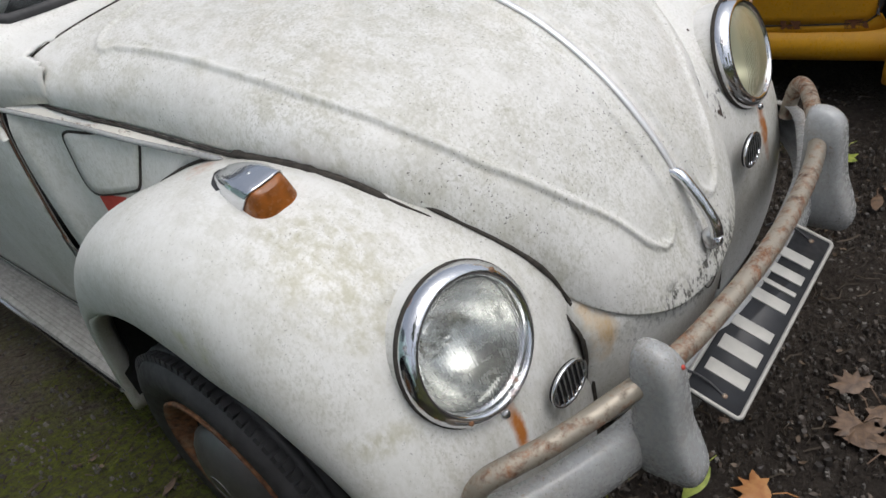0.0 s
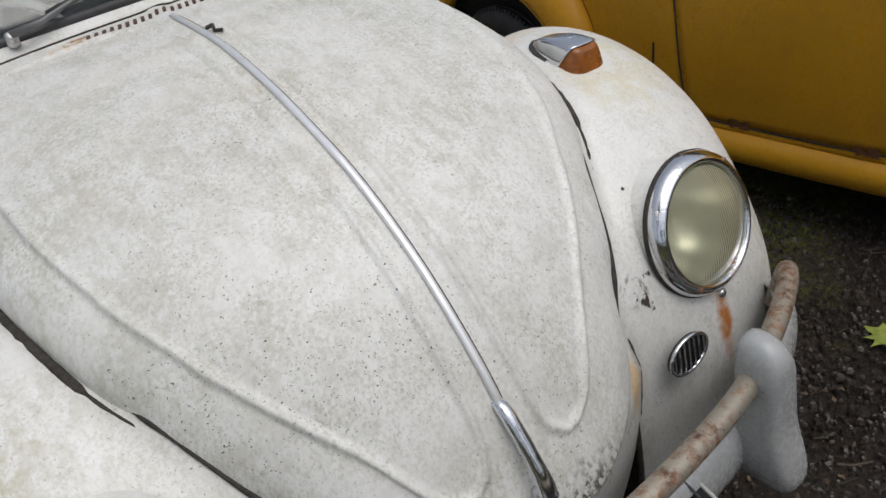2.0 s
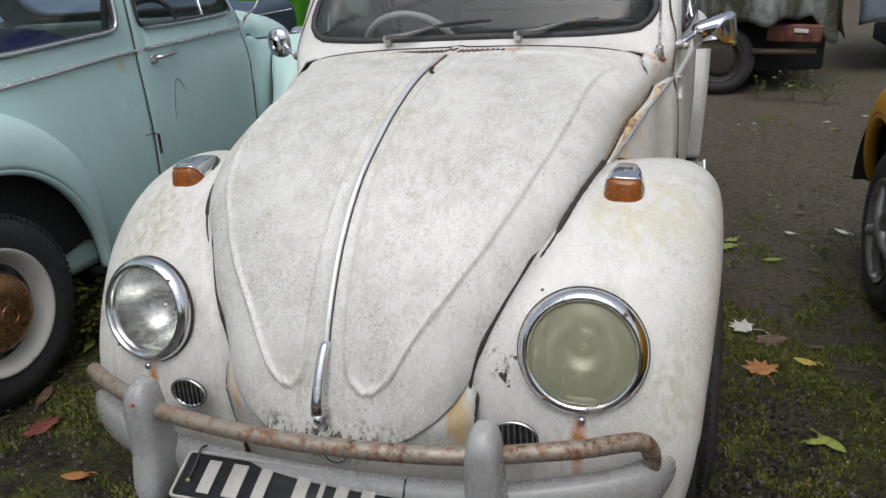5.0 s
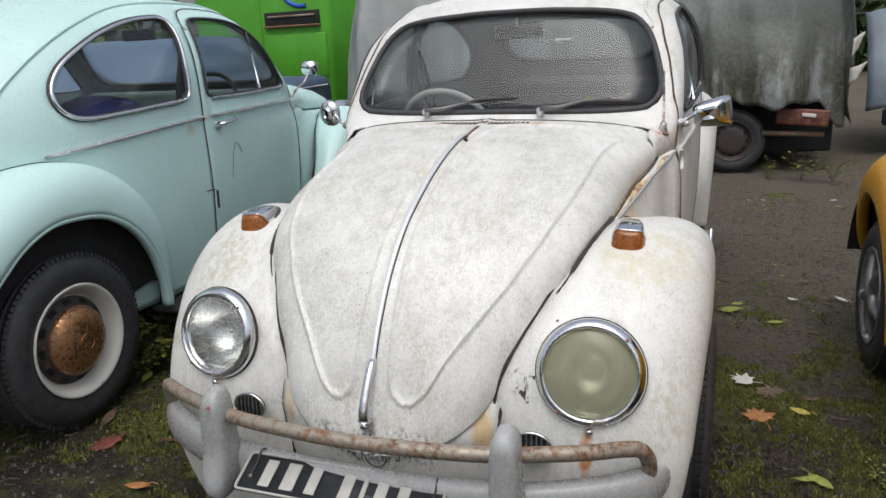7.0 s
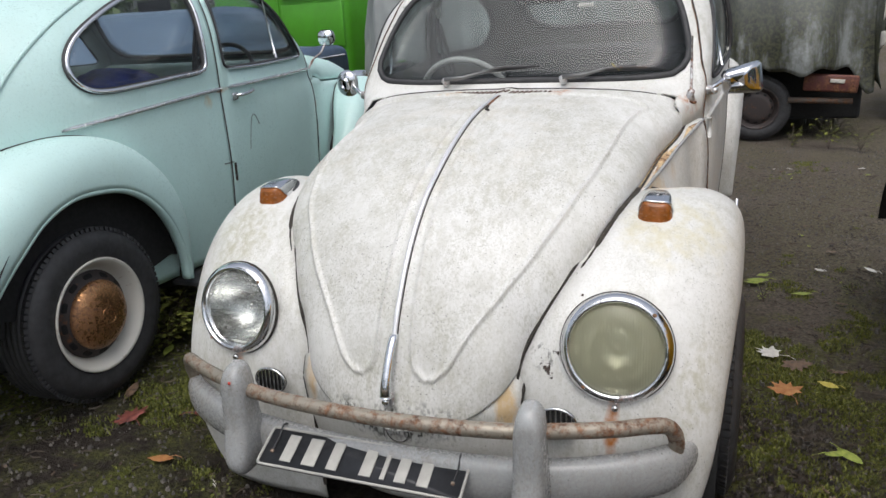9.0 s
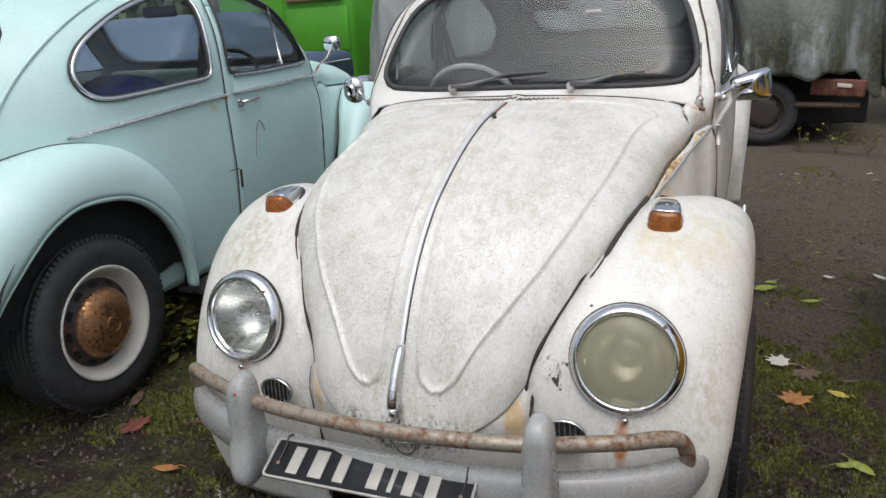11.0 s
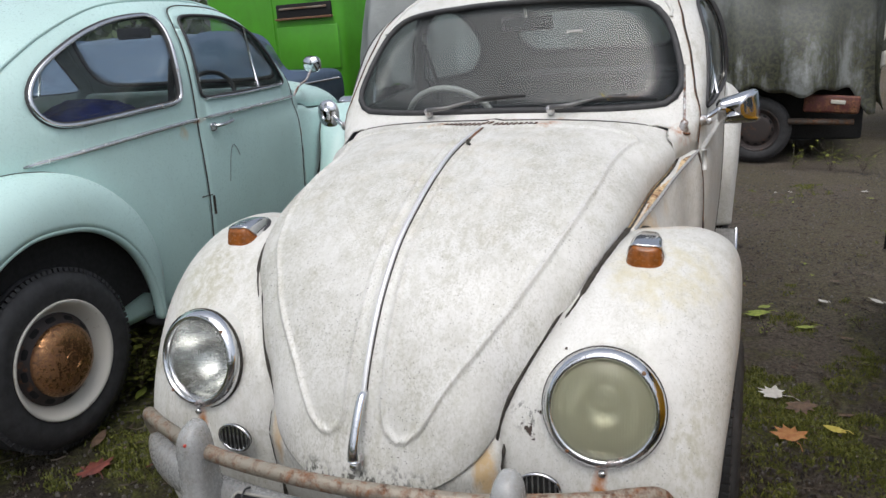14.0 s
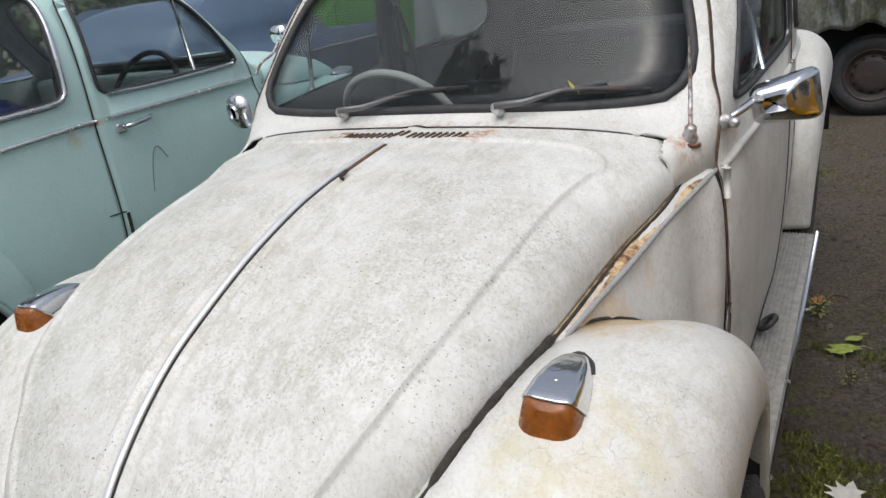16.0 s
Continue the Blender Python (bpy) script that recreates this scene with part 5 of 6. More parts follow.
WIPER_ARM = plain("wiper_arm_grey", (0.17, 0.17, 0.17), 0.4, 0.6)
glass_at = swept(SCREEN, True)
for k in range(7):
    x, y, z = glass_at(0.185 + 0.008 * k, 1.336)
    part("sticker_bar", box((0.004, 0.0015, 0.012 if k % 3 else 0.017), pose(x, y - 0.003, z, -43), 0), CREAM, w_shell)
WIPER = rusty("wiper_steel", (0.085, 0.085, 0.085), 0.3, 0.25, 0.45, 60)
for x0, x1, x2 in ((-0.275, -0.02, 0.075), (0.171, 0.42, 0.515)):
    w = new("wiper")
    w.parent = w_shell
    base = np.array([x0, 0.594, 1.103])
    part("pivot", lathe([(0.013, -0.015), (0.013, 0.010), (0.009, 0.016), (0, 0.017)], 16, Matrix.Translation(base) @ pose(0, 0, 0, 50)), PITTED, w)
    elbow, tip = on_screen((x0 + x1) / 2 + 0.02, 1.132, 0.026), on_screen(x1, 1.142, 0.024)
    part("arm", tube([base + np.array([0, -0.012, 0.010]), base + (elbow - base) * 0.45 + np.array([0, -0.012, 0]), elbow, tip], [0.009, 0.0075, 0.0045, 0.0038], 8), WIPER_ARM, w, "dull metal wiper arm")
    a, b = on_screen(x1 - 0.17, 1.125, 0.016), on_screen(x2, 1.145 if x0 < 0 else 1.125, 0.016)
    part("blade", tube([a, (a + b) / 2 + np.array([0, -0.004, 0.006]), b], [0.004, 0.010, 0.004], 6), RUBBER, w)
    part("blade_bridge", tube([a + (b - a) * 0.25 + np.array([0, -0.008, 0.006]), (a + b) / 2 + np.array([0, -0.016, 0.012]), a + (b - a) * 0.8 + np.array([0, -0.008, 0.006])], 0.004, 6), WIPER, w)
aerial = new("aerial")
aerial.parent = w_shell
part("aerial_base", lathe([(0.018, 0), (0.019, 0.010), (0.013, 0.018), (0.012, 0.032), (0.007, 0.036), (0, 0.037)], 20, pose(0.600, 0.578, 1.030, 10, 14)), PITTED, aerial)
part("aerial_mast", tube([(0.606, 0.574, 1.06), (0.604, 0.590, 1.16), (0.602, 0.600, 1.235)], [0.005, 0.004, 0.0025], 8), PITTED, aerial)
part("rust_ring", tube([(0.600 + 0.022 * math.cos(t), 0.578 + 0.020 * math.sin(t), 1.027 - 0.006 * math.cos(t)) for t in np.linspace(0, 6.28, 20, endpoint=False)], 0.004, 6, True), RUST, aerial)


def door_mirror(door, side, long):
    m = new("door_mirror")
    m.parent = door
    foot = np.array(side_point(0.662, 1.047, side, 0.002))
    part("foot", lathe([(0.017, -0.006), (0.0165, 0.010), (0.012, 0.016), (0, 0.017)], 20, pose(*foot, 0, 90 * side)), PITTED, m)
    if long:
        part("knuckle", lathe([(0, -0.016), (0.010, -0.012), (0.011, 0.010), (0.008, 0.016), (0, 0.017)], 16, pose(foot[0] + 0.022, foot[1] - 0.004, foot[2] - 0.004, 70, 20)), PITTED, m)
        head, w0, h0, roll, yaw, deep = np.array((0.764, 0.792, 1.060)), 0.132, 0.116, -8, 12, 0.070
        inner = np.array((0.712, 0.735, 1.074))
    else:
        head, w0, h0, roll, yaw, deep = np.array((-0.755, 0.722, 1.086)), 0.092, 0.108, 0, -8, 0.030
        inner = np.array((-0.722, 0.700, 1.075))
    part("stalk", tube(smooth_path([tuple(foot), tuple(foot + (inner - foot) * 0.35 + np.array([0, -0.012, 0.0])), tuple(inner)], 16), np.linspace(0.0068, 0.0095, 16), 10), CHROME, m)
    # the shell narrows towards the stalk and swells forward from the glass
    rows = []
    for t in np.linspace(0, 1, 12):
        k = 0.34 + 0.66 * (1 - t**2.3) ** (1 / 1.9)
        o = rounded(w0 * k, h0 * k, 0.020 * k, 4) if long else rounded(w0 * k, h0 * k, 0.044 * k, 8)
        slim = (lambda x: 0.72 + 0.28 * (0.5 + side * x / w0)) if long else (lambda x: 1.0)
        rows.append([(x - side * (0.030 * t if long else -0.006 * t), -deep * t, z * slim(x) + (0.010 * t if long else 0.0)) for x, z in o])
    bm = sheet(rows, False, True)
    bm.verts.ensure_lookup_table()
    n = len(rows[0])
    bm.faces.new(bm.verts[11 * n : 12 * n])
    place = Matrix.Translation(head) @ pose(0, 0, 0, 0, roll, yaw)
    bm.transform(place)
    part("head", bm, CHROME, m, "chrome door mirror head narrowing to its stalk" if long else "rounded chrome door mirror head")
    face = [(x * 0.95, y * 0.95 * slim(x)) for x, y in (rounded(w0, h0, 0.020, 4) if long else rounded(w0, h0, 0.044, 8))]
    part("mirror_glass", plate_of([(x, -z) for x, z in face], 0.002, place @ pose(0, 0.001, 0, -90)), MIRROR, m)


MIRROR = plain("mirror_glass_silver", (0.75, 0.77, 0.78), 0.06, 1.0, 0.05)
door_mirror(w_doors["R"], 1, True)
door_mirror(w_doors["L"], -1, False)
for side, tag in ((1, "R"), (-1, "L")):
    h = new("hinge")
    h.parent = w_doors[tag]
    x = hull_x(0.63, 0.93)
    part("leaf", box((0.012, 0.030, 0.062), pose(side * (x + 0.004), 0.645, 0.925), 0.003), WHITE, h)
    part("pin", tube([(side * (x + 0.012), 0.622, 0.892), (side * (x + 0.012), 0.622, 0.958)], 0.0075, 8), WHITE, h)
    part("rust_spot", tube([(side * (hull_x(0.61, 0.42) + 0.001), 0.603, 0.385), (side * (hull_x(0.61, 0.46) + 0.001), 0.605, 0.46)], 0.006, 6), RUST, h)
for side in (1, -1):
    way = [side_point(y - 0.003, z, side, 0.0015) for y, z in smooth_path([(0.640, 0.60), (0.622, 0.83), (0.630, 0.965), (0.675, 1.115), (0.735, 1.19), (0.793, 1.258), (0.87, 1.347), (0.95, 1.405), (1.05, 1.438)], 50)]
    part("pillar_gap", tube(way, [0.0013 + 0.0012 * noise.noise((k * 0.7, side, 3)) for k in range(50)], 6), RUST, w_shell, "thin rust line along the pillar")
# a black hose loop left on the running board
part("jacking_ring", tube([(0.700 + 0.020 * math.cos(t), 1.14 + 0.028 * math.sin(t), 0.300 + 0.018 * math.cos(t)) for t in np.linspace(0, 6.28, 24, endpoint=False)], 0.009, 8, True), RUBBER, white, "black rubber ring on the running board")

# ---- details of the turquoise car ----
a_doors, a_shell = aqua[4], aqua[5]
a_car_mirror = new("door_mirror")
a_car_mirror.parent = a_doors["L"]
part("stalk", tube(smooth_path([(-0.640, 0.60, 1.00), (-0.655, 0.565, 1.045), (-0.665, 0.49, 1.075), (-0.668, 0.44, 1.12)], 12), 0.006, 8), PITTED, a_car_mirror)
rows = []
for t, k in ((0.0, 1.0), (0.012, 1.02), (0.028, 0.92), (0.044, 0.66), (0.052, 0.28)):
    rows.append([(-0.668 + x * k, 0.425 - t, 1.150 + z * k) for x, z in rounded(0.098, 0.086, 0.034, 6)])
bm = sheet(rows, False, True)
bm.verts.ensure_lookup_table()
bm.faces.new(bm.verts[-len(rows[0]):])
part("head", bm, CHROME, a_car_mirror, "rounded chrome mirror head")
part("mirror_glass", plate_of(rounded(0.090, 0.078, 0.030, 6), 0.002, pose(-0.668, 0.427, 1.150, -90)), MIRROR, a_car_mirror)
part("hinge_cover", box((0.014, 0.05, 0.06), pose(-(hull_x(0.60, 0.98) + 0.002), 0.60, 0.965), 0.004), AQUA, a_shell)
part("split_seam", tube([side_point(1.476, z, -1, 0.003) for z in np.linspace(0.66, 0.58, 8)], 0.006, 6), SEAM, a_shell)
part("crack", tube([side_point(y, 0.655 + 0.015 * math.sin(9 * y), -1, 0.001) for y in np.linspace(1.48, 1.55, 8)], 0.002, 5), SEAM, a_shell)
w_rows = [[side_point(1.24 + 0.10 * t, 0.80 + 0.06 * math.sin(3.2 * t) - 0.10 * t * t * t, -1, 0.0015)] for t in np.linspace(0, 1, 12)]
part("scratch", tube([r[0] for r in w_rows], 0.0018, 5), plain("scratch_grey", (0.20, 0.26, 0.25), 0.7), a_doors["L"])
BLUE_CLOTH = plain("blue_cloth", (0.012, 0.03, 0.22), 0.7, 0, 0.4, 20)
GREY_CLOTH = plain("grey_cloth", (0.17, 0.175, 0.17), 0.85, 0, 0.3, 20)


def heap(name, m, size, material, label, category, seed):
    """Cloth thrown over something: a crumpled mound."""
    bm = bmesh.new()
    bmesh.ops.create_icosphere(bm, subdivisions=4, radius=0.5)
    for v in bm.verts:
        c = v.co.copy()
        k = 1 + 0.18 * noise.noise(c * 4 + Vector((seed, 0, 0))) + 0.09 * noise.noise(c * 11)
        v.co = Vector((c.x * size[0] * k, c.y * size[1] * k, max(c.z, -0.25) * size[2] * k))
    ob = part(name, bm, material)
    ob.matrix_world = m
    return tagged(ob, label, category)


A_M = pose(-2.090, 2.045, 0.145, 0, 0, 182)
heap("blue_cloth_bundle", A_M @ pose(-0.30, 1.66, 0.93), (0.5, 0.42, 0.34), BLUE_CLOTH, "crumpled blue cloth on the car's seat", "cloth", 3)
heap("grey_dust_sheet", A_M @ pose(-0.28, 2.02, 0.86), (0.62, 0.5, 0.40), GREY_CLOTH, "crumpled grey dust sheet on the rear seat", "dust sheet", 8)
# ---- details of the yellow car ----
y_car, y_doors, y_shell = yellow[0], yellow[4], yellow[5]
for y, z in ((0.90, 0.300), (1.30, 0.305), (0.70, 0.300)):
    rows = [[side_point(yy, zz, -1, 0.003) for yy in np.linspace(y - 0.035, y + 0.035, 6)] for zz in np.linspace(z + 0.02, z - 0.012, 5)]
    grid_patch(rows, "rust_spot", RUST_FLAKE, y_doors["L"])
part("dent_line", tube([side_point(1.60 + 0.03 * t, 0.55 - 0.16 * t, -1, 0.002) for t in np.linspace(0, 1, 10)], 0.0035, 5), SEAM, y_shell)
part("dent_line", tube([side_point(1.63 - 0.01 * t, 0.90 - 0.10 * t, -1, 0.002) for t in np.linspace(0, 1, 8)], 0.003, 5), SEAM, y_shell)
lamp = new("tail_lamp")
lamp.parent = y_car
lamp.matrix_local = pose(-0.60, 2.90, 0.66)
for dz, mat in ((0.05, AMBER), (-0.03, plain("red_lens", (0.35, 0.02, 0.015), 0.25))):
    bm = bmesh.new()
    bmesh.ops.create_uvsphere(bm, u_segments=20, v_segments=12, radius=0.5)
    bm.transform(pose(0, 0, dz) @ Matrix.Diagonal((0.14, 0.16, 0.11, 1)))
    part("lens", bm, mat, lamp)


# ---- behind: covered truck, green van, blue car, woods ----
def tarp_material():
    n = Nodes("old_tarpaulin", 0.6)
    a, b, c = n.noise(0.9, 4), n.noise(3.4, 6, 0.65, stretch=(1, 1, 0.35)), n.noise(30, 5, 0.65)
    base = n.mix(n.ramp(a, 0.35, 0.65), (0.25, 0.268, 0.262), (0.39, 0.41, 0.40))
    x = n.node("ShaderNodeSeparateXYZ", 0, i0=n.co)
    z = n.node("ShaderNodeSeparateXYZ", 2, i0=n.co)
    low = n.math("MULTIPLY", n.ramp(z, 0.9, 1.9, 1.0, 0.3), n.ramp(x, -1.2, 0.6, 0.15, 1.0))
    f = n.math("MULTIPLY", n.ramp(n.math("ADD", b, n.math("MULTIPLY", c, 0.25)), 0.46, 0.64), low)
    mould = n.mix(n.ramp(c, 0.4, 0.6), (0.03, 0.03, 0.026), (0.085, 0.09, 0.05))
    n.color(n.mix(f, base, mould))
    n.bump(n.math("ADD", n.noise(6, 5, 0.6), n.math("MULTIPLY", c, 0.2)), 0.03, 0.5)
    return n.mat


TARP = tarp_material()
GREEN = old_paint("green_van_paint", (0.085, 0.36, 0.02), (0.07, 0.20, 0.02), 0.35, 0.2, 0.35, 0.5)
BLUE = old_paint("blue_car_paint", (0.10, 0.15, 0.24), (0.12, 0.15, 0.19), 0.4, 0.2, 0.35, 0.3)


def covered_truck():
    truck = thing("covered_truck", pose(0, 0, 0), "parked truck under a stained grey tarpaulin", "truck")
    rows = []
    for x in np.concatenate([np.linspace(-3.75, 1.2, 120), np.linspace(1.22, 1.92, 30)]):
        row = []
        bottom = 0.70 - 0.05 * (x - 0.75) + 0.03 * math.sin(9 * x) + 0.02 * math.sin(23 * x)
        if x < -2.9:
            bottom -= 0.35 * min((-2.9 - x) / 0.4, 1)
        if x > 1.70:
            bottom -= 0.16 * min((x - 1.70) / 0.16, 1)
        top = 2.12 - 0.10 * (1 if x > 1.3 else 0) * (x - 1.3) * 2
        inward = max(0, (x - 1.55)) * 0.6 + max(0, -3.05 - x) * 1.5
        if x < -2.9:
            top -= 0.75 * min((-2.9 - x) / 0.85, 1) ** 1.6
        for v in np.linspace(0, 1, 34):
            z = bottom + (top - bottom) * v
            crease = abs(noise.noise((x * 2.6 + 0.5 * v, v * 0.7, 9.0)))
            fold = -0.10 * (0.35 - min(crease, 0.35)) + 0.05 * math.sin(5.1 * x + 2.0 * noise.noise((x * 0.8, v * 2, 0))) + 0.03 * math.sin(12.7 * x + 1.5 * v) * (1 - v) + 0.06 * noise.noise((x * 1.7, v * 1.2, 4.0))
            row.append((x, 5.62 + fold * (0.9 + 1.3 * (1 - v)) + 0.16 * v * v + inward, z))
        for y in np.linspace(5.9, 7.5, 10):
            row.append((x, y + inward, top + 0.06 * math.sin((y - 5.9) / 1.6 * math.pi) + 0.02 * noise.noise((x * 2, y * 2, 0))))
        # far side hangs low, so no light comes through beneath
        row.append((x, 7.6, 0.12))
        rows.append(row)
    thicken(part("tarpaulin", sheet(rows), TARP, truck, "grey tarpaulin with black mould and folds"), 0.006)
    # end of the cover, hanging in torn folds
    rows = []
    for k in range(26):
        y = 5.70 + 1.8 * k / 25
        rows.append([(1.93 + 0.05 * math.sin(7 * y) + 0.05 * noise.noise((y * 3, v * 3, 1)) - 0.10 * v, y, 0.50 + 0.06 * math.sin(11 * y) + (1.98 - 0.50) * v) for v in np.linspace(0, 1, 20)])
    thicken(part("tarpaulin_end", sheet(rows), TARP, truck), 0.006)
    rag = plain("white_lining", (0.55, 0.53, 0.47), 0.8)
    for z, w, h in ((1.26, 0.10, 0.16), (1.00, 0.13, 0.14)):
        rows = [[(1.90 + w * u * (1 - 0.5 * v), 5.60 + 0.05 * math.sin(3 * u + z * 9), z - h * v + 0.06 * u) for u in np.linspace(0, 1, 6)] for v in np.linspace(0, 1, 6)]
        thicken(part("torn_flap", sheet(rows), rag, truck, "torn white lining of the tarpaulin"), 0.004)
    # black box: the chassis, deepened to stand for shade beneath the truck
    part("chassis_and_shade", box((5.1, 1.5, 0.62), pose(-0.70, 6.68, 0.50), 0.03), DARK, truck)
    part("valance", box((0.46, 0.05, 0.16), pose(1.55, 5.68, 0.555, 0, 4), 0.02), rusty("red_rust_panel", (0.10, 0.028, 0.025), 0.1, 0.7, 0.5, 12), truck, "rusted red body panel")
    part("pale_patch", box((0.12, 0.01, 0.035), pose(1.60, 5.648, 0.575, 0, 6), 0.004), rag, truck)
    part("rear_bar", tube([(1.2, 5.72, 0.40), (1.75, 5.74, 0.38)], 0.028, 8), rusty("brown_steel", (0.10, 0.08, 0.065), 0.2, 0.5, 0.6), truck)
    for x in (0.93, -2.4):
        wheel(pose(x, 5.80, 0.32, 0, 0, -90), truck, "bare")


covered_truck()


def green_van():
    van = thing("green_van", pose(-5.6, 9.0, 0, 0, 0, -8), "bright green van with rusty grille slot and blue sign", "van")
    part("body", box((2.6, 3.6, 2.5), pose(0, 0.6, 1.53), 0.12), GREEN, van)
    part("grille_recess", box((1.0, 0.06, 0.20), pose(0.66, -1.20, 1.82), 0.01), DARK, van)
    part("grille_bar", box((0.86, 0.03, 0.03), pose(0.66, -1.235, 1.855), 0.008), GALV, van)
    part("grille_shelf", box((1.02, 0.07, 0.03), pose(0.66, -1.23, 1.715), 0.006), RUST, van)
    part("window", box((0.8, 0.03, 0.5), pose(-0.45, -1.195, 2.42), 0.02), plain("dark_glass", (0.02, 0.022, 0.024), 0.12), van)
    part("blue_band", tube([(0.86 + 0.40 * math.cos(t), -1.195, 2.34 + 0.36 * math.sin(t)) for t in np.linspace(2.2, 4.9, 24)], 0.035, 6), plain("blue_sign_paint", (0.02, 0.09, 0.42), 0.4), van)
    part("panel_lip", box((0.03, 0.02, 2.1), pose(0.06, -1.205, 1.55), 0.006), GREEN, van)
    part("lower_panel", box((1.12, 0.03, 0.62), pose(0.68, -1.205, 1.30), 0.02), GREEN, van)
    part("bumper", box((2.4, 0.10, 0.16), pose(0, -1.24, 0.42), 0.03), DARK, van)
    for s in (1, -1):
        wheel(pose(s * 1.22, -0.5, 0.32, 0, 0, 0 if s > 0 else 180), van, "bare")


green_van()


def three_box(name, m, paint, label):
    """A low three-box saloon, far off."""
    car = thing(name, m, label, "car")
    prof = [(2.05, 0.45), (2.12, 0.70), (2.06, 0.92), (1.6, 1.0), (0.75, 1.04), (0.35, 1.38), (-0.2, 1.46), (-0.9, 1.42), (-1.35, 1.08), (-2.0, 0.98), (-2.1, 0.7), (-2.05, 0.42)]
    line = smooth_path(prof, 70)
    rows = []
    for q in np.linspace(-1, 1, 21):
        k = (1 - abs(q) ** 4) ** 0.25
        rows.append([(0.80 * q * (1 - 0.22 * max(0, z - 1.0)), y * (0.96 + 0.04 * k), 0.42 + (z - 0.42) * (0.80 + 0.20 * k)) for y, z in line])
    body = part("body", sheet(rows), paint, car)
    for s in (1, -1):
        part("side", plate_of([(y, z) for y, z in line], 0.01, pose(s * 0.795, 0, 0, 90, 0, 90) if s > 0 else pose(s * 0.795 - 0.01, 0, 0, 90, 0, 90)), paint, car)
        part("side_window", plate_of(smooth_path([(0.62, 1.08), (0.34, 1.34), (-0.2, 1.40), (-0.82, 1.36), (-1.1, 1.1)], 40, True), 0.01, pose(s * 0.800 if s > 0 else s * 0.812, 0, 0, 90, 0, 90)), GLASS, car)
        part("waist_strip", tube([(s * 0.812, 2.0, 0.86), (s * 0.815, -1.9, 0.86)], 0.012, 6), CHROME, car)
        part("headlight", lathe([(0.10, 0.0), (0.10, 0.03), (0.085, 0.05), (0.05, 0.07), (0, 0.075)], 24, pose(s * 0.58, 2.06, 0.80, -90)), CREAM, car)
        part("lamp_ring", lathe([(0.115, 0.0), (0.115, 0.03), (0.10, 0.045), (0.095, 0.03)], 28, pose(s * 0.58, 2.06, 0.80, -90)), CHROME, car)
        for y in (1.35, -1.25):
            wheel(pose(s * 0.70, y, 0.31, 0, 0, 0 if s > 0 else 180), car, "bare")
    part("bumper", box((1.5, 0.08, 0.13), pose(0, 2.14, 0.46), 0.03), CHROME if paint is BLUE else DARK, car)
    part("grille", box((0.9, 0.04, 0.20), pose(0, 2.10, 0.70), 0.02), DARK, car)
    part("windscreen", sheet([[(x, 0.72 - 0.36 * v + 0.02, 1.07 + 0.29 * v) for v in np.linspace(0, 1, 5)] for x in np.linspace(-0.62, 0.62, 9)]), plain("dusty_screen", (0.05, 0.06, 0.065), 0.15), car)
    part("screen_trim", tube([(-0.64, 0.76, 1.06), (0.64, 0.76, 1.06)], 0.012, 6), CHROME, car)


three_box("blue_saloon_car", pose(-4.55, 4.3, 0.08, 0, 0, 4), BLUE, "dusty blue old saloon parked beyond the turquoise one")


def covered_car():
    car = thing("covered_car", pose(-0.5, -1.35, 0), "dark red car under a blue-grey tarpaulin", "car")
    cloth = plain("blue_grey_cover", (0.12, 0.15, 0.18), 0.55, 0, 0.3, 3)
    rows = []
    for x in np.linspace(2.75, 6.8, 60):
        row = []
        for v in np.linspace(0, 1, 20):
            hump = 0.95 + 0.5 * math.exp(-(((x - 4.6) / 1.1) ** 4))
            row.append((x, 8.2 + 0.10 * math.sin(6 * x) * (1 - v) + 0.5 * v * v, 0.50 + 0.03 * math.sin(9 * x) + (hump + 0.55 - 0.50) * v))
        row += [(x, y, 0.55 + 0.95 + 0.5 * math.exp(-(((x - 4.6) / 1.1) ** 4))) for y in np.linspace(8.8, 10.2, 6)]
        rows.append(row)
    thicken(part("cover", sheet(rows), cloth, car), 0.006)
    part("lower_body", box((3.3, 1.5, 0.40), pose(5.1, 9.05, 0.50), 0.08), old_paint("maroon_paint", (0.16, 0.014, 0.016), (0.10, 0.03, 0.025), 0.3, 0.2, 0.4, 0.3), car)
    part("bumper", box((0.12, 1.45, 0.14), pose(3.40, 9.05, 0.40), 0.04), DARK, car)
    part("underside", box((3.4, 1.4, 0.2), pose(4.9, 9.05, 0.26), 0.03), DARK, car)
    for x in (3.4, 5.9):
        wheel(pose(x, 8.42, 0.30, 0, 0, -90), car, "bare")


covered_car()


# ---- trees and an added hedge that close the yard ----
def leaf_material(name, a, b):
    n = Nodes(name, 0.55)
    r = n.node("ShaderNodeNewGeometry", "Random Per Island")
    n.color(n.mix(r, a, b))
    return n.mat


LEAF = leaf_material("tree_leaf", (0.028, 0.055, 0.014), (0.09, 0.13, 0.035))
BARK = plain("bark", (0.055, 0.045, 0.035), 0.9, 0, 0.4, 14)


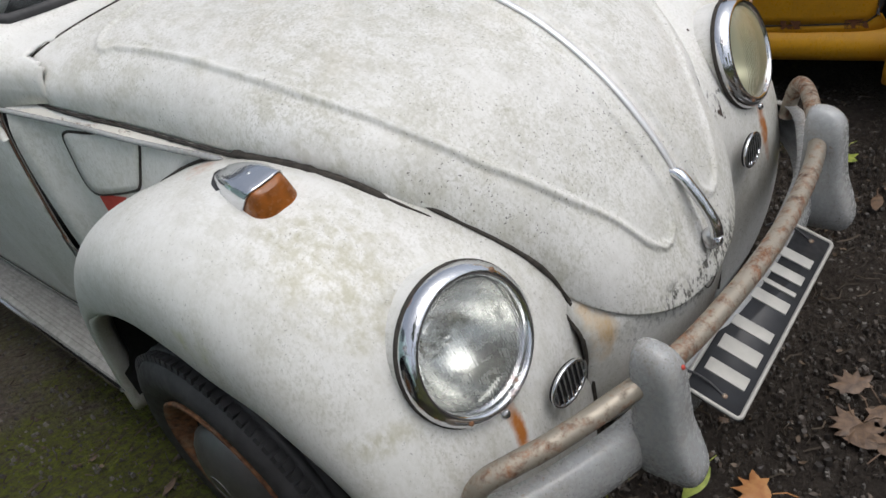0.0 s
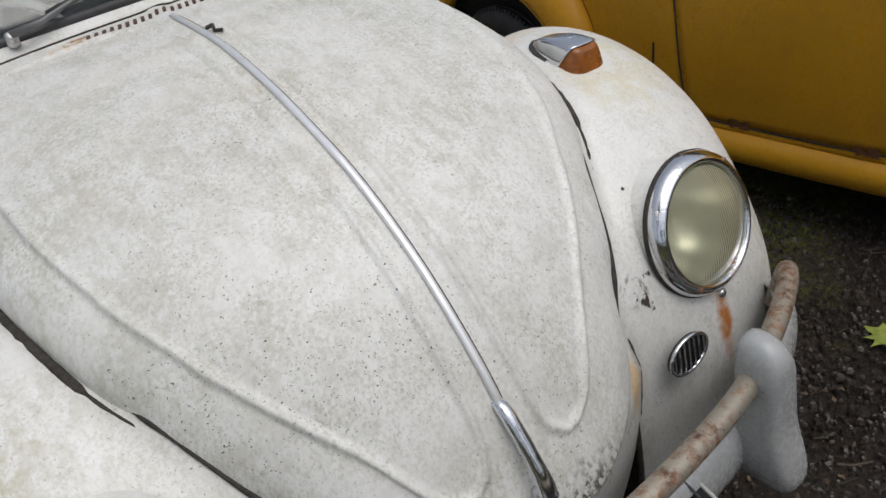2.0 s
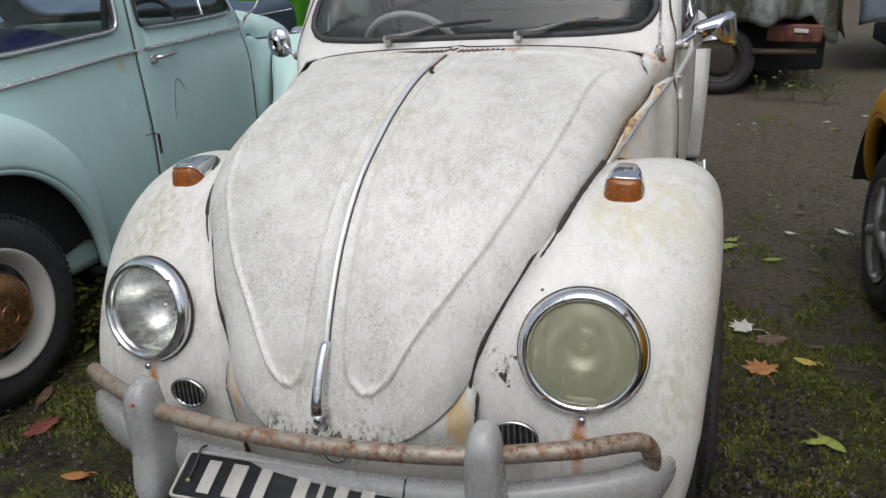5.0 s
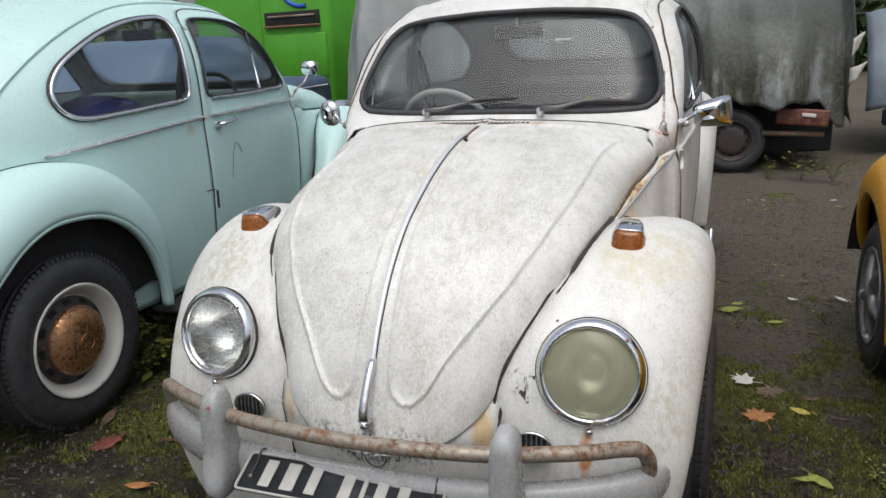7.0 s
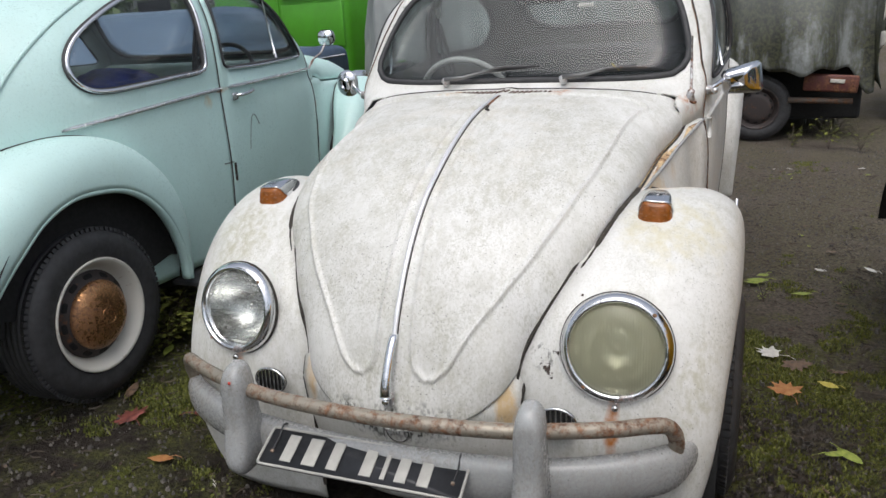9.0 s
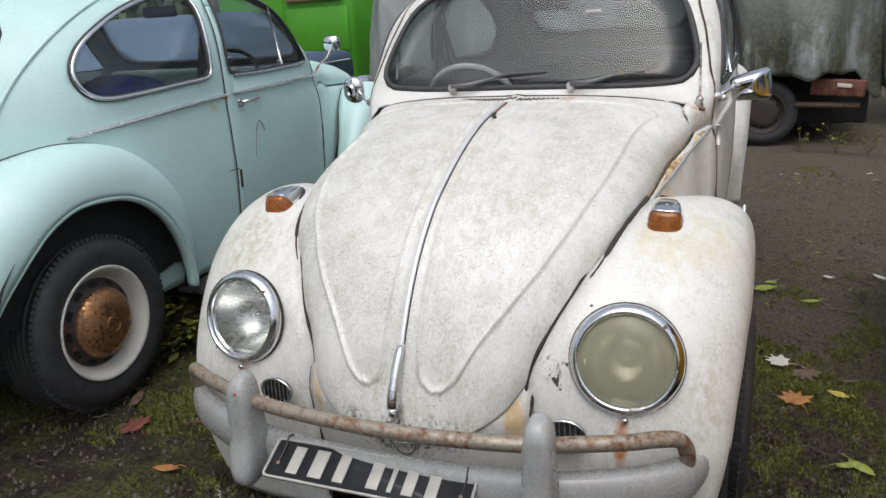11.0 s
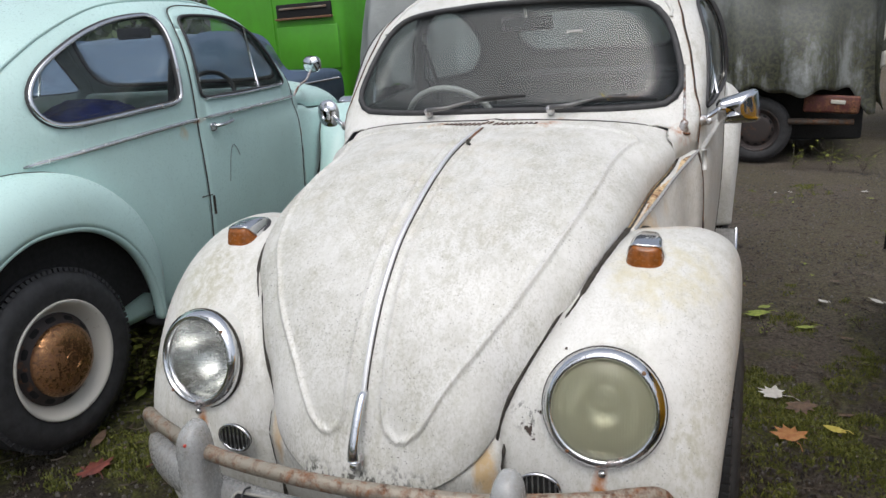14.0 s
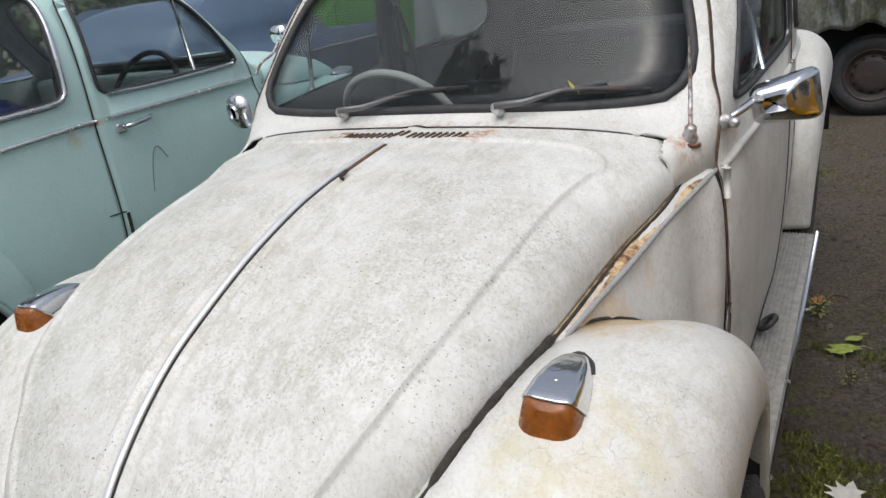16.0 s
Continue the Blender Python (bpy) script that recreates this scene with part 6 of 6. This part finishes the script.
def leaf_cloud(centres, radii, count, size, rng):
    """Small bent leaves strewn in clumps."""
    verts, faces = [], []
    for _ in range(count):
        k = rng.integers(len(centres))
        d = rng.normal(size=3)
        d /= np.linalg.norm(d) + 1e-9
        p = centres[k] + d * radii[k] * rng.uniform(0.55, 1.05)
        u = rng.normal(size=3)
        u /= np.linalg.norm(u)
        w = np.cross(u, rng.normal(size=3))
        w /= np.linalg.norm(w) + 1e-9
        s = size * rng.uniform(0.6, 1.3)
        i = len(verts)
        verts += [tuple(p - u * s), tuple(p + w * s * 0.5 + (0, 0, 0.1 * s)), tuple(p + u * s), tuple(p - w * s * 0.5 + (0, 0, 0.1 * s))]
        faces.append((i, i + 1, i + 2, i + 3))
    me = bpy.data.meshes.new("leaves")
    me.from_pydata(verts, [], faces)
    return me


def tree(m, height, seed):
    rng = np.random.default_rng(seed)
    t = thing("tree", m, "broad-leaved tree in full dark green leaf", "tree", "trees round the yard")
    bm = tube([(0, 0, -0.1), (0.05, 0.03, height * 0.25), (-0.06, 0.05, height * 0.5), (0.1, -0.05, height * 0.8)], [0.24, 0.19, 0.13, 0.05], 10)
    centres, radii = [], []
    for k in range(11):
        a, up = rng.uniform(0, 6.28), rng.uniform(0.32, 0.85) * height
        reach = rng.uniform(0.16, 0.36) * height * (1.15 - up / height)
        e = np.array([reach * math.cos(a), reach * math.sin(a), up + 0.12 * height])
        tube([(0, 0, up), tuple(np.array([0, 0, up]) * 0.5 + e * 0.5), tuple(e)], [0.08, 0.05, 0.02], 6, bm=bm)
        centres.append(e)
        radii.append(rng.uniform(0.11, 0.19) * height)
    centres.append(np.array([0, 0, height * 0.95]))
    radii.append(0.16 * height)
    part("trunk", bm, BARK, t)
    me = leaf_cloud(centres, radii, 5200, 0.16, rng)
    me.materials.append(LEAF)
    crown = new("crown", me)
    crown.parent = t
    return t


first = tree(pose(-3.5, -17, 0), 7.5, 5)
second = tree(pose(5.5, -19, 0), 9.0, 9)
for k, (x, y, r) in enumerate(((-12, -16, 40), (15, -15, 130), (9, 19, 220), (-19, 6, 300), (1.5, 21, 20), (-6, 20, 75))):
    copy_thing(first if k % 2 else second, pose(x, y, 0, 0, 0, r))
copy_thing(first, pose(-4.8, -3.3, 0, 0, 0, 50) @ Matrix.Diagonal((0.62, 0.62, 1.30, 1)))
# made-up hedge ring: closes the yard and holds back low sky light
rng = np.random.default_rng(3)
ring = [np.array([21 * math.cos(a) * (1 + 0.1 * math.sin(3 * a)), 2 + 22 * math.sin(a), rng.uniform(0.4, 2.2)]) for a in rng.uniform(0, 6.283, 260)]
me = leaf_cloud(ring, [1.3] * 260, 30000, 0.26, rng)
me.materials.append(LEAF)
tagged(new("hedge", me), "dense dark green hedge, added as a backdrop round the yard", "hedge", kind="stuff")


# ---- fallen leaves, plants, stones ----
def leaf_shape(kind, size):
    if kind == "maple":
        tips = ((0.0, 1.0), (0.10, 0.74), (0.20, 0.60), (0.50, 0.80), (0.45, 0.58), (0.44, 0.42), (0.66, 0.42), (0.90, 0.34), (0.72, 0.16), (0.58, 0.06), (0.64, -0.22), (0.36, -0.14), (0.14, -0.26), (0.0, -0.30))
    else:
        tips = ((0.0, 1.0), (0.16, 0.72), (0.30, 0.35), (0.33, 0.0), (0.24, -0.35), (0.08, -0.62), (0.0, -0.70))
    half = list(tips)
    outline = half + [(-x, y) for x, y in half[-2:0:-1]]
    bm = bmesh.new()
    mid = bm.verts.new((0, 0.05 * size, 0.006))
    vs = [bm.verts.new((x * size, y * size, 0.10 * size * (x * x + 0.4 * y * y) + 0.03 * size * math.sin(5 * x + 4 * y))) for x, y in outline]
    for k in range(len(vs)):
        bm.faces.new((mid, vs[k], vs[(k + 1) % len(vs)]))
    tube([(0, -0.32 * size, 0.004), (0.06 * size, -0.75 * size, 0.010), (0.02 * size, -1.15 * size, 0.004)], 0.0016, 5, bm=bm)
    return bm


def leaf_tone(name, a, b):
    n = Nodes(name, 0.55)
    n.color(n.mix(n.ramp(n.noise(45, 4), 0.35, 0.65), a, b))
    n.bump(n.noise(70, 3), 0.002, 0.4)
    return n.mat


TONES = {"red": leaf_tone("red_leaf", (0.10, 0.028, 0.022), (0.20, 0.06, 0.045)), "orange": leaf_tone("orange_leaf", (0.30, 0.12, 0.04), (0.40, 0.20, 0.07)), "yellow": leaf_tone("yellow_leaf", (0.36, 0.30, 0.04), (0.50, 0.42, 0.10)), "green": leaf_tone("green_leaf", (0.18, 0.24, 0.04), (0.34, 0.38, 0.08)), "pale": leaf_tone("pale_leaf", (0.50, 0.49, 0.45), (0.62, 0.60, 0.55)), "brown": leaf_tone("brown_leaf", (0.07, 0.045, 0.03), (0.17, 0.11, 0.07))}
MESHES = {}


def fallen(kind, tone, size, x, y, turn):
    key = (kind, tone, size)
    if key not in MESHES:
        ob = part("leaf", leaf_shape(kind, size), TONES[tone])
        MESHES[key] = ob.data
        bpy.data.objects.remove(ob)
    ob = new("fallen_leaf", MESHES[key])
    ob.matrix_world = pose(x, y, ground_z(x, y) + 0.012, 6 * math.sin(turn), 6 * math.cos(turn), turn)
    words = {"red": "dark red", "orange": "orange", "yellow": "yellow", "green": "yellow-green", "pale": "bleached pale", "brown": "dry brown"}[tone]
    tagged(ob, f"{words} fallen {'maple ' if kind == 'maple' else ''}leaf lying on the damp earth", "leaf", "fallen leaves")


for row in (("maple", "red", 0.075, -1.13, -0.43, 60), ("maple", "red", 0.06, -0.96, -0.29, -40), ("plain", "orange", 0.06, -0.90, -0.55, 100), ("maple", "pale", 0.075, 0.955, 0.86, 70), ("maple", "brown", 0.07, 1.03, 0.80, 200), ("maple", "orange", 0.075, 0.992, 0.55, 20), ("plain", "yellow", 0.05, 1.139, 0.64, 60), ("plain", "green", 0.06, 1.147, 0.18, 220), ("plain", "green", 0.07, 0.915, 1.72, 80), ("plain", "green", 0.06, 1.107, 1.57, 100), ("plain", "pale", 0.045, 1.209, 1.93, 30), ("maple", "green", 0.075, 1.154, -0.588, 75), ("plain", "brown", 0.05, 0.93, -0.75, 100)):
    fallen(*row)
for row in (("maple", "orange", 0.06, -0.151, -0.831, 20), ("maple", "brown", 0.055, 0.094, -0.936, 120), ("plain", "brown", 0.05, 0.063, -0.966, 10), ("plain", "green", 0.06, -0.18, -0.71, 80), ("maple", "green", 0.06, 0.896, 1.68, 10), ("plain", "green", 0.055, 0.937, 1.80, 140), ("maple", "orange", 0.05, 0.80, 2.10, 60), ("maple", "green", 0.065, -1.50, 0.10, 150), ("plain", "green", 0.055, -1.35, 0.02, 200), ("plain", "pale", 0.04, -0.93, -0.02, 70), ("plain", "brown", 0.06, -1.25, -0.30, 20), ("plain", "pale", 0.05, 1.45, 1.98, 45), ("plain", "green", 0.05, 1.11, 0.172, 300)):
    fallen(*row)

leaf = new("fallen_leaf", MESHES[("plain", "yellow", 0.05)])
leaf.matrix_world = TILT @ Matrix.Translation(on_screen(0.345, 1.140, 0.034)) @ pose(0, 0, 0, 40, 20, 70) @ Matrix.Scale(0.45, 4)
tagged(leaf, "small dry yellow leaf caught on the wiper", "leaf", "fallen leaves")
for x, y, turn, size in ((0.10, -0.93, 40, 0.055), (0.16, -0.97, 130, 0.055), (0.06, -1.00, 250, 0.055), (0.20, -0.90, 310, 0.055)):
    fallen("maple", "brown", size, x, y, turn)
for k in range(150):
    x, y = random.uniform(-1.4, 2.4), random.uniform(-1.3, 5.2)
    if abs(x) < 0.72 and -0.55 < y < 3.1 or x > 1.5 and y < 2.1:
        continue
    fallen(random.choice(("plain", "plain", "maple")), random.choice(("brown", "brown", "brown", "brown", "green", "pale")), random.choice((0.016, 0.024, 0.034)), x, y, random.uniform(0, 360))


def strewn(name, label, category, material, build, count, area, skip=None):
    """Things past counting, in one mesh."""
    bm_v, bm_f = [], []
    made = 0
    while made < count:
        x, y = random.uniform(area[0], area[1]), random.uniform(area[2], area[3])
        if skip and skip(x, y):
            continue
        made += 1
        v, f = build(x, y, ground_z(x, y))
        i = len(bm_v)
        bm_v += v
        bm_f += [tuple(i + q for q in face) for face in f]
    me = bpy.data.meshes.new(name)
    me.from_pydata(bm_v, [], bm_f)
    me.materials.append(material)
    return tagged(new(name, me), label, category, kind="stuff")


def pebble(x, y, z):
    s = random.uniform(0.0015, 0.006) * random.choice((1, 1, 1, 1.6))
    a = random.uniform(0, 6.28)
    ring = [(x + s * random.uniform(0.7, 1.3) * math.cos(a + k * 1.257), y + s * random.uniform(0.7, 1.3) * math.sin(a + k * 1.257), z - 0.004) for k in range(5)]
    top = [(x + (p[0] - x) * 0.6, y + (p[1] - y) * 0.6, z + s * 0.8) for p in ring]
    return ring + top, [(k, (k + 1) % 5, 5 + (k + 1) % 5, 5 + k) for k in range(5)] + [(5, 6, 7, 8, 9)]


def blade(x, y, z):
    h, a, lean = random.choice((random.uniform(0.002, 0.006), random.uniform(0.002, 0.007), random.uniform(0.003, 0.008), random.uniform(0.005, 0.015))), random.uniform(0, 6.28), random.uniform(0.3, 1.0)
    w = 0.0024
    c, s = math.cos(a), math.sin(a)
    return [(x - w * s, y + w * c, z - 0.005), (x + w * s, y - w * c, z - 0.005), (x + h * lean * c * 0.5 + w * s, y + h * lean * s * 0.5 - w * c, z + h * 0.7), (x + h * lean * c, y + h * lean * s, z + h), (x + h * lean * c * 0.5 - w * s, y + h * lean * s * 0.5 + w * c, z + h * 0.7)], [(0, 1, 2, 4), (2, 3, 4)]


def twig(x, y, z):
    n, a = random.uniform(0.015, 0.07), random.uniform(0, 6.28)
    w = random.uniform(0.0008, 0.0022)
    c, s = math.cos(a), math.sin(a)
    b = random.uniform(-0.3, 0.3)
    m = (x + n / 2 * c - b * n * s, y + n / 2 * s + b * n * c)
    e = (x + n * c, y + n * s)
    pts = []
    for px, py in ((x, y), m, e):
        pts += [(px - w * s, py + w * c, z + 0.004), (px + w * s, py - w * c, z + 0.004), (px, py, z + 0.004 + 2 * w)]
    return pts, [(0, 1, 4, 3), (1, 2, 5, 4), (2, 0, 3, 5), (3, 4, 7, 6), (4, 5, 8, 7), (5, 3, 6, 8)]


def under(x, y):
    return (abs(x) < 0.60 and -0.5 < y < 3.2) or (x > 1.62 and y < 2.2)


STONE = leaf_material("gravel_stone", (0.05, 0.045, 0.04), (0.17, 0.155, 0.135))
GRASS = leaf_material("moss_and_grass", (0.050, 0.060, 0.010), (0.19, 0.20, 0.036))
TWIG = leaf_material("twig_brown", (0.025, 0.018, 0.012), (0.11, 0.085, 0.06))
strewn("gravel", "small grey stones trodden into the earth", "gravel", STONE, pebble, 15000, (-1.8, 2.3, -1.6, 5.4), under)
strewn("twigs", "thin broken twigs strewn on the earth", "twigs", TWIG, twig, 2600, (-1.6, 2.2, -1.5, 4.5), under)


def clod(x, y, z):
    v, f = pebble(x, y, z)
    k = random.uniform(0.6, 1.5)
    return [(x + (a - x) * k, y + (b - y) * k, z - 0.004 + (c - z + 0.004) * random.uniform(0.7, 1.4)) for a, b, c in v], f


def scrap(x, y, z):
    s, a = random.uniform(0.003, 0.011), random.uniform(0, 6.28)
    c, d = math.cos(a), math.sin(a)
    lift = [random.uniform(0.001, 0.5 * s + 0.003) for _ in range(5)]
    shape = ((-1, 0), (-0.2, 0.45), (0.7, 0.35), (1, -0.1), (0, -0.5))
    return [(x + s * (u * c - w * d), y + s * (u * d + w * c), z + h) for (u, w), h in zip(shape, lift)], [(0, 1, 4), (1, 2, 4), (2, 3, 4)]


CLOD = leaf_material("soil_clod", (0.014, 0.011, 0.009), (0.070, 0.057, 0.046))
SCRAP = leaf_material("leaf_scrap", (0.020, 0.013, 0.008), (0.10, 0.066, 0.038))
strewn("soil_crumbs", "dark crumbs of damp soil covering the yard", "soil", CLOD, clod, 15000, (-0.9, 2.3, -1.6, 0.5), lambda x, y: under(x, y) or x < -0.6 and y > -0.75)
strewn("leaf_litter", "dry brown leaf scraps strewn over the earth", "leaf litter", SCRAP, scrap, 6000, (-1.8, 2.3, -1.5, 5.0), under)


def mossy(x, y):
    if under(x, y) or y < -0.65 or (x > 0 and y < -0.2) or (x < 0 and y > 0):
        return True
    lush = 0.42 * math.exp(-((x - 1.12) ** 2) / 0.20 - (y - 0.55) ** 2 / 0.5) + 0.35 * math.exp(-((x + 1.25) ** 2) / 0.14 - (y + 0.30) ** 2 / 0.14)
    if x > 0.65 and y > 1.3:
        lush -= 0.25
    cover = lush + 0.5 * noise.noise((x * 1.1 + 3, y * 1.1, 0.5)) + 0.5 * noise.noise((x * 5, y * 5, 2)) + 0.35 * noise.noise((x * 14, y * 14, 5))
    return random.random() > min(max((cover - 0.05) / 0.7, 0), 1) ** 1.5


strewn("grass", "short moss and thin grass in patches on the earth", "grass", GRASS, blade, 48000, (-2.0, 2.2, -1.5, 5.0), mossy)


def weed(x, y, n, h, seed):
    """A low plant of broad leaves on thin stalks."""
    rng = np.random.default_rng(seed)
    p = thing("weed", pose(x, y, ground_z(x, y)), "low green weed growing beside the wheel" if x < 0 else "tuft of green weed on bare earth", "plant", "weeds")
    bm, lv = bmesh.new(), bmesh.new()
    for k in range(n):
        a, up, out = rng.uniform(0, 6.28), rng.uniform(0.4, 1.0) * h, rng.uniform(0.2, 0.8) * h
        tip = np.array([out * math.cos(a), out * math.sin(a), up])
        tube([(0, 0, 0), tuple(tip * np.array([0.4, 0.4, 0.7])), tuple(tip)], 0.0015, 4, bm=bm)
        for q in range(5):
            c = tip * (0.45 + 0.14 * q)
            u = np.array([math.cos(a + q * 2.2), math.sin(a + q * 2.2), rng.uniform(-0.3, 0.3)])
            s = rng.uniform(0.018, 0.036) * h / 0.2
            w = np.cross(u, (0, 0, 1)) * 0.36
            vs = [lv.verts.new(c), lv.verts.new(c + (u * 0.5 + w) * s), lv.verts.new(c + u * s + np.array([0, 0, -0.15 * s])), lv.verts.new(c + (u * 0.5 - w) * s)]
            lv.faces.new(vs)
    part("stalk", bm, TWIG, p, kind="stuff")
    part("foliage", lv, GRASS if seed % 2 else TONES["green"], p, smooth=False, kind="stuff")


for row in ((-1.37, 0.03, 22, 0.20, 21), (-1.34, 0.20, 24, 0.28, 23), (-1.39, -0.06, 12, 0.11, 25), (-1.33, 0.36, 20, 0.26, 27), (-1.46, 0.20, 20, 0.26, 1), (-1.40, 0.08, 16, 0.18, 3), (-1.52, 0.36, 18, 0.34, 5), (-1.36, 0.24, 14, 0.22, 7), (1.55, 5.35, 14, 0.30, 9), (1.25, 5.45, 12, 0.22, 11), (1.8, 5.3, 12, 0.26, 13), (0.80, 1.96, 10, 0.10, 2), (1.32, 0.20, 8, 0.10, 4), (1.33, 1.6, 8, 0.09, 15), (-0.30, -0.72, 9, 0.08, 17), (-0.62, -0.62, 10, 0.09, 19), (0.93, 1.45, 7, 0.07, 6)):
    weed(*row)
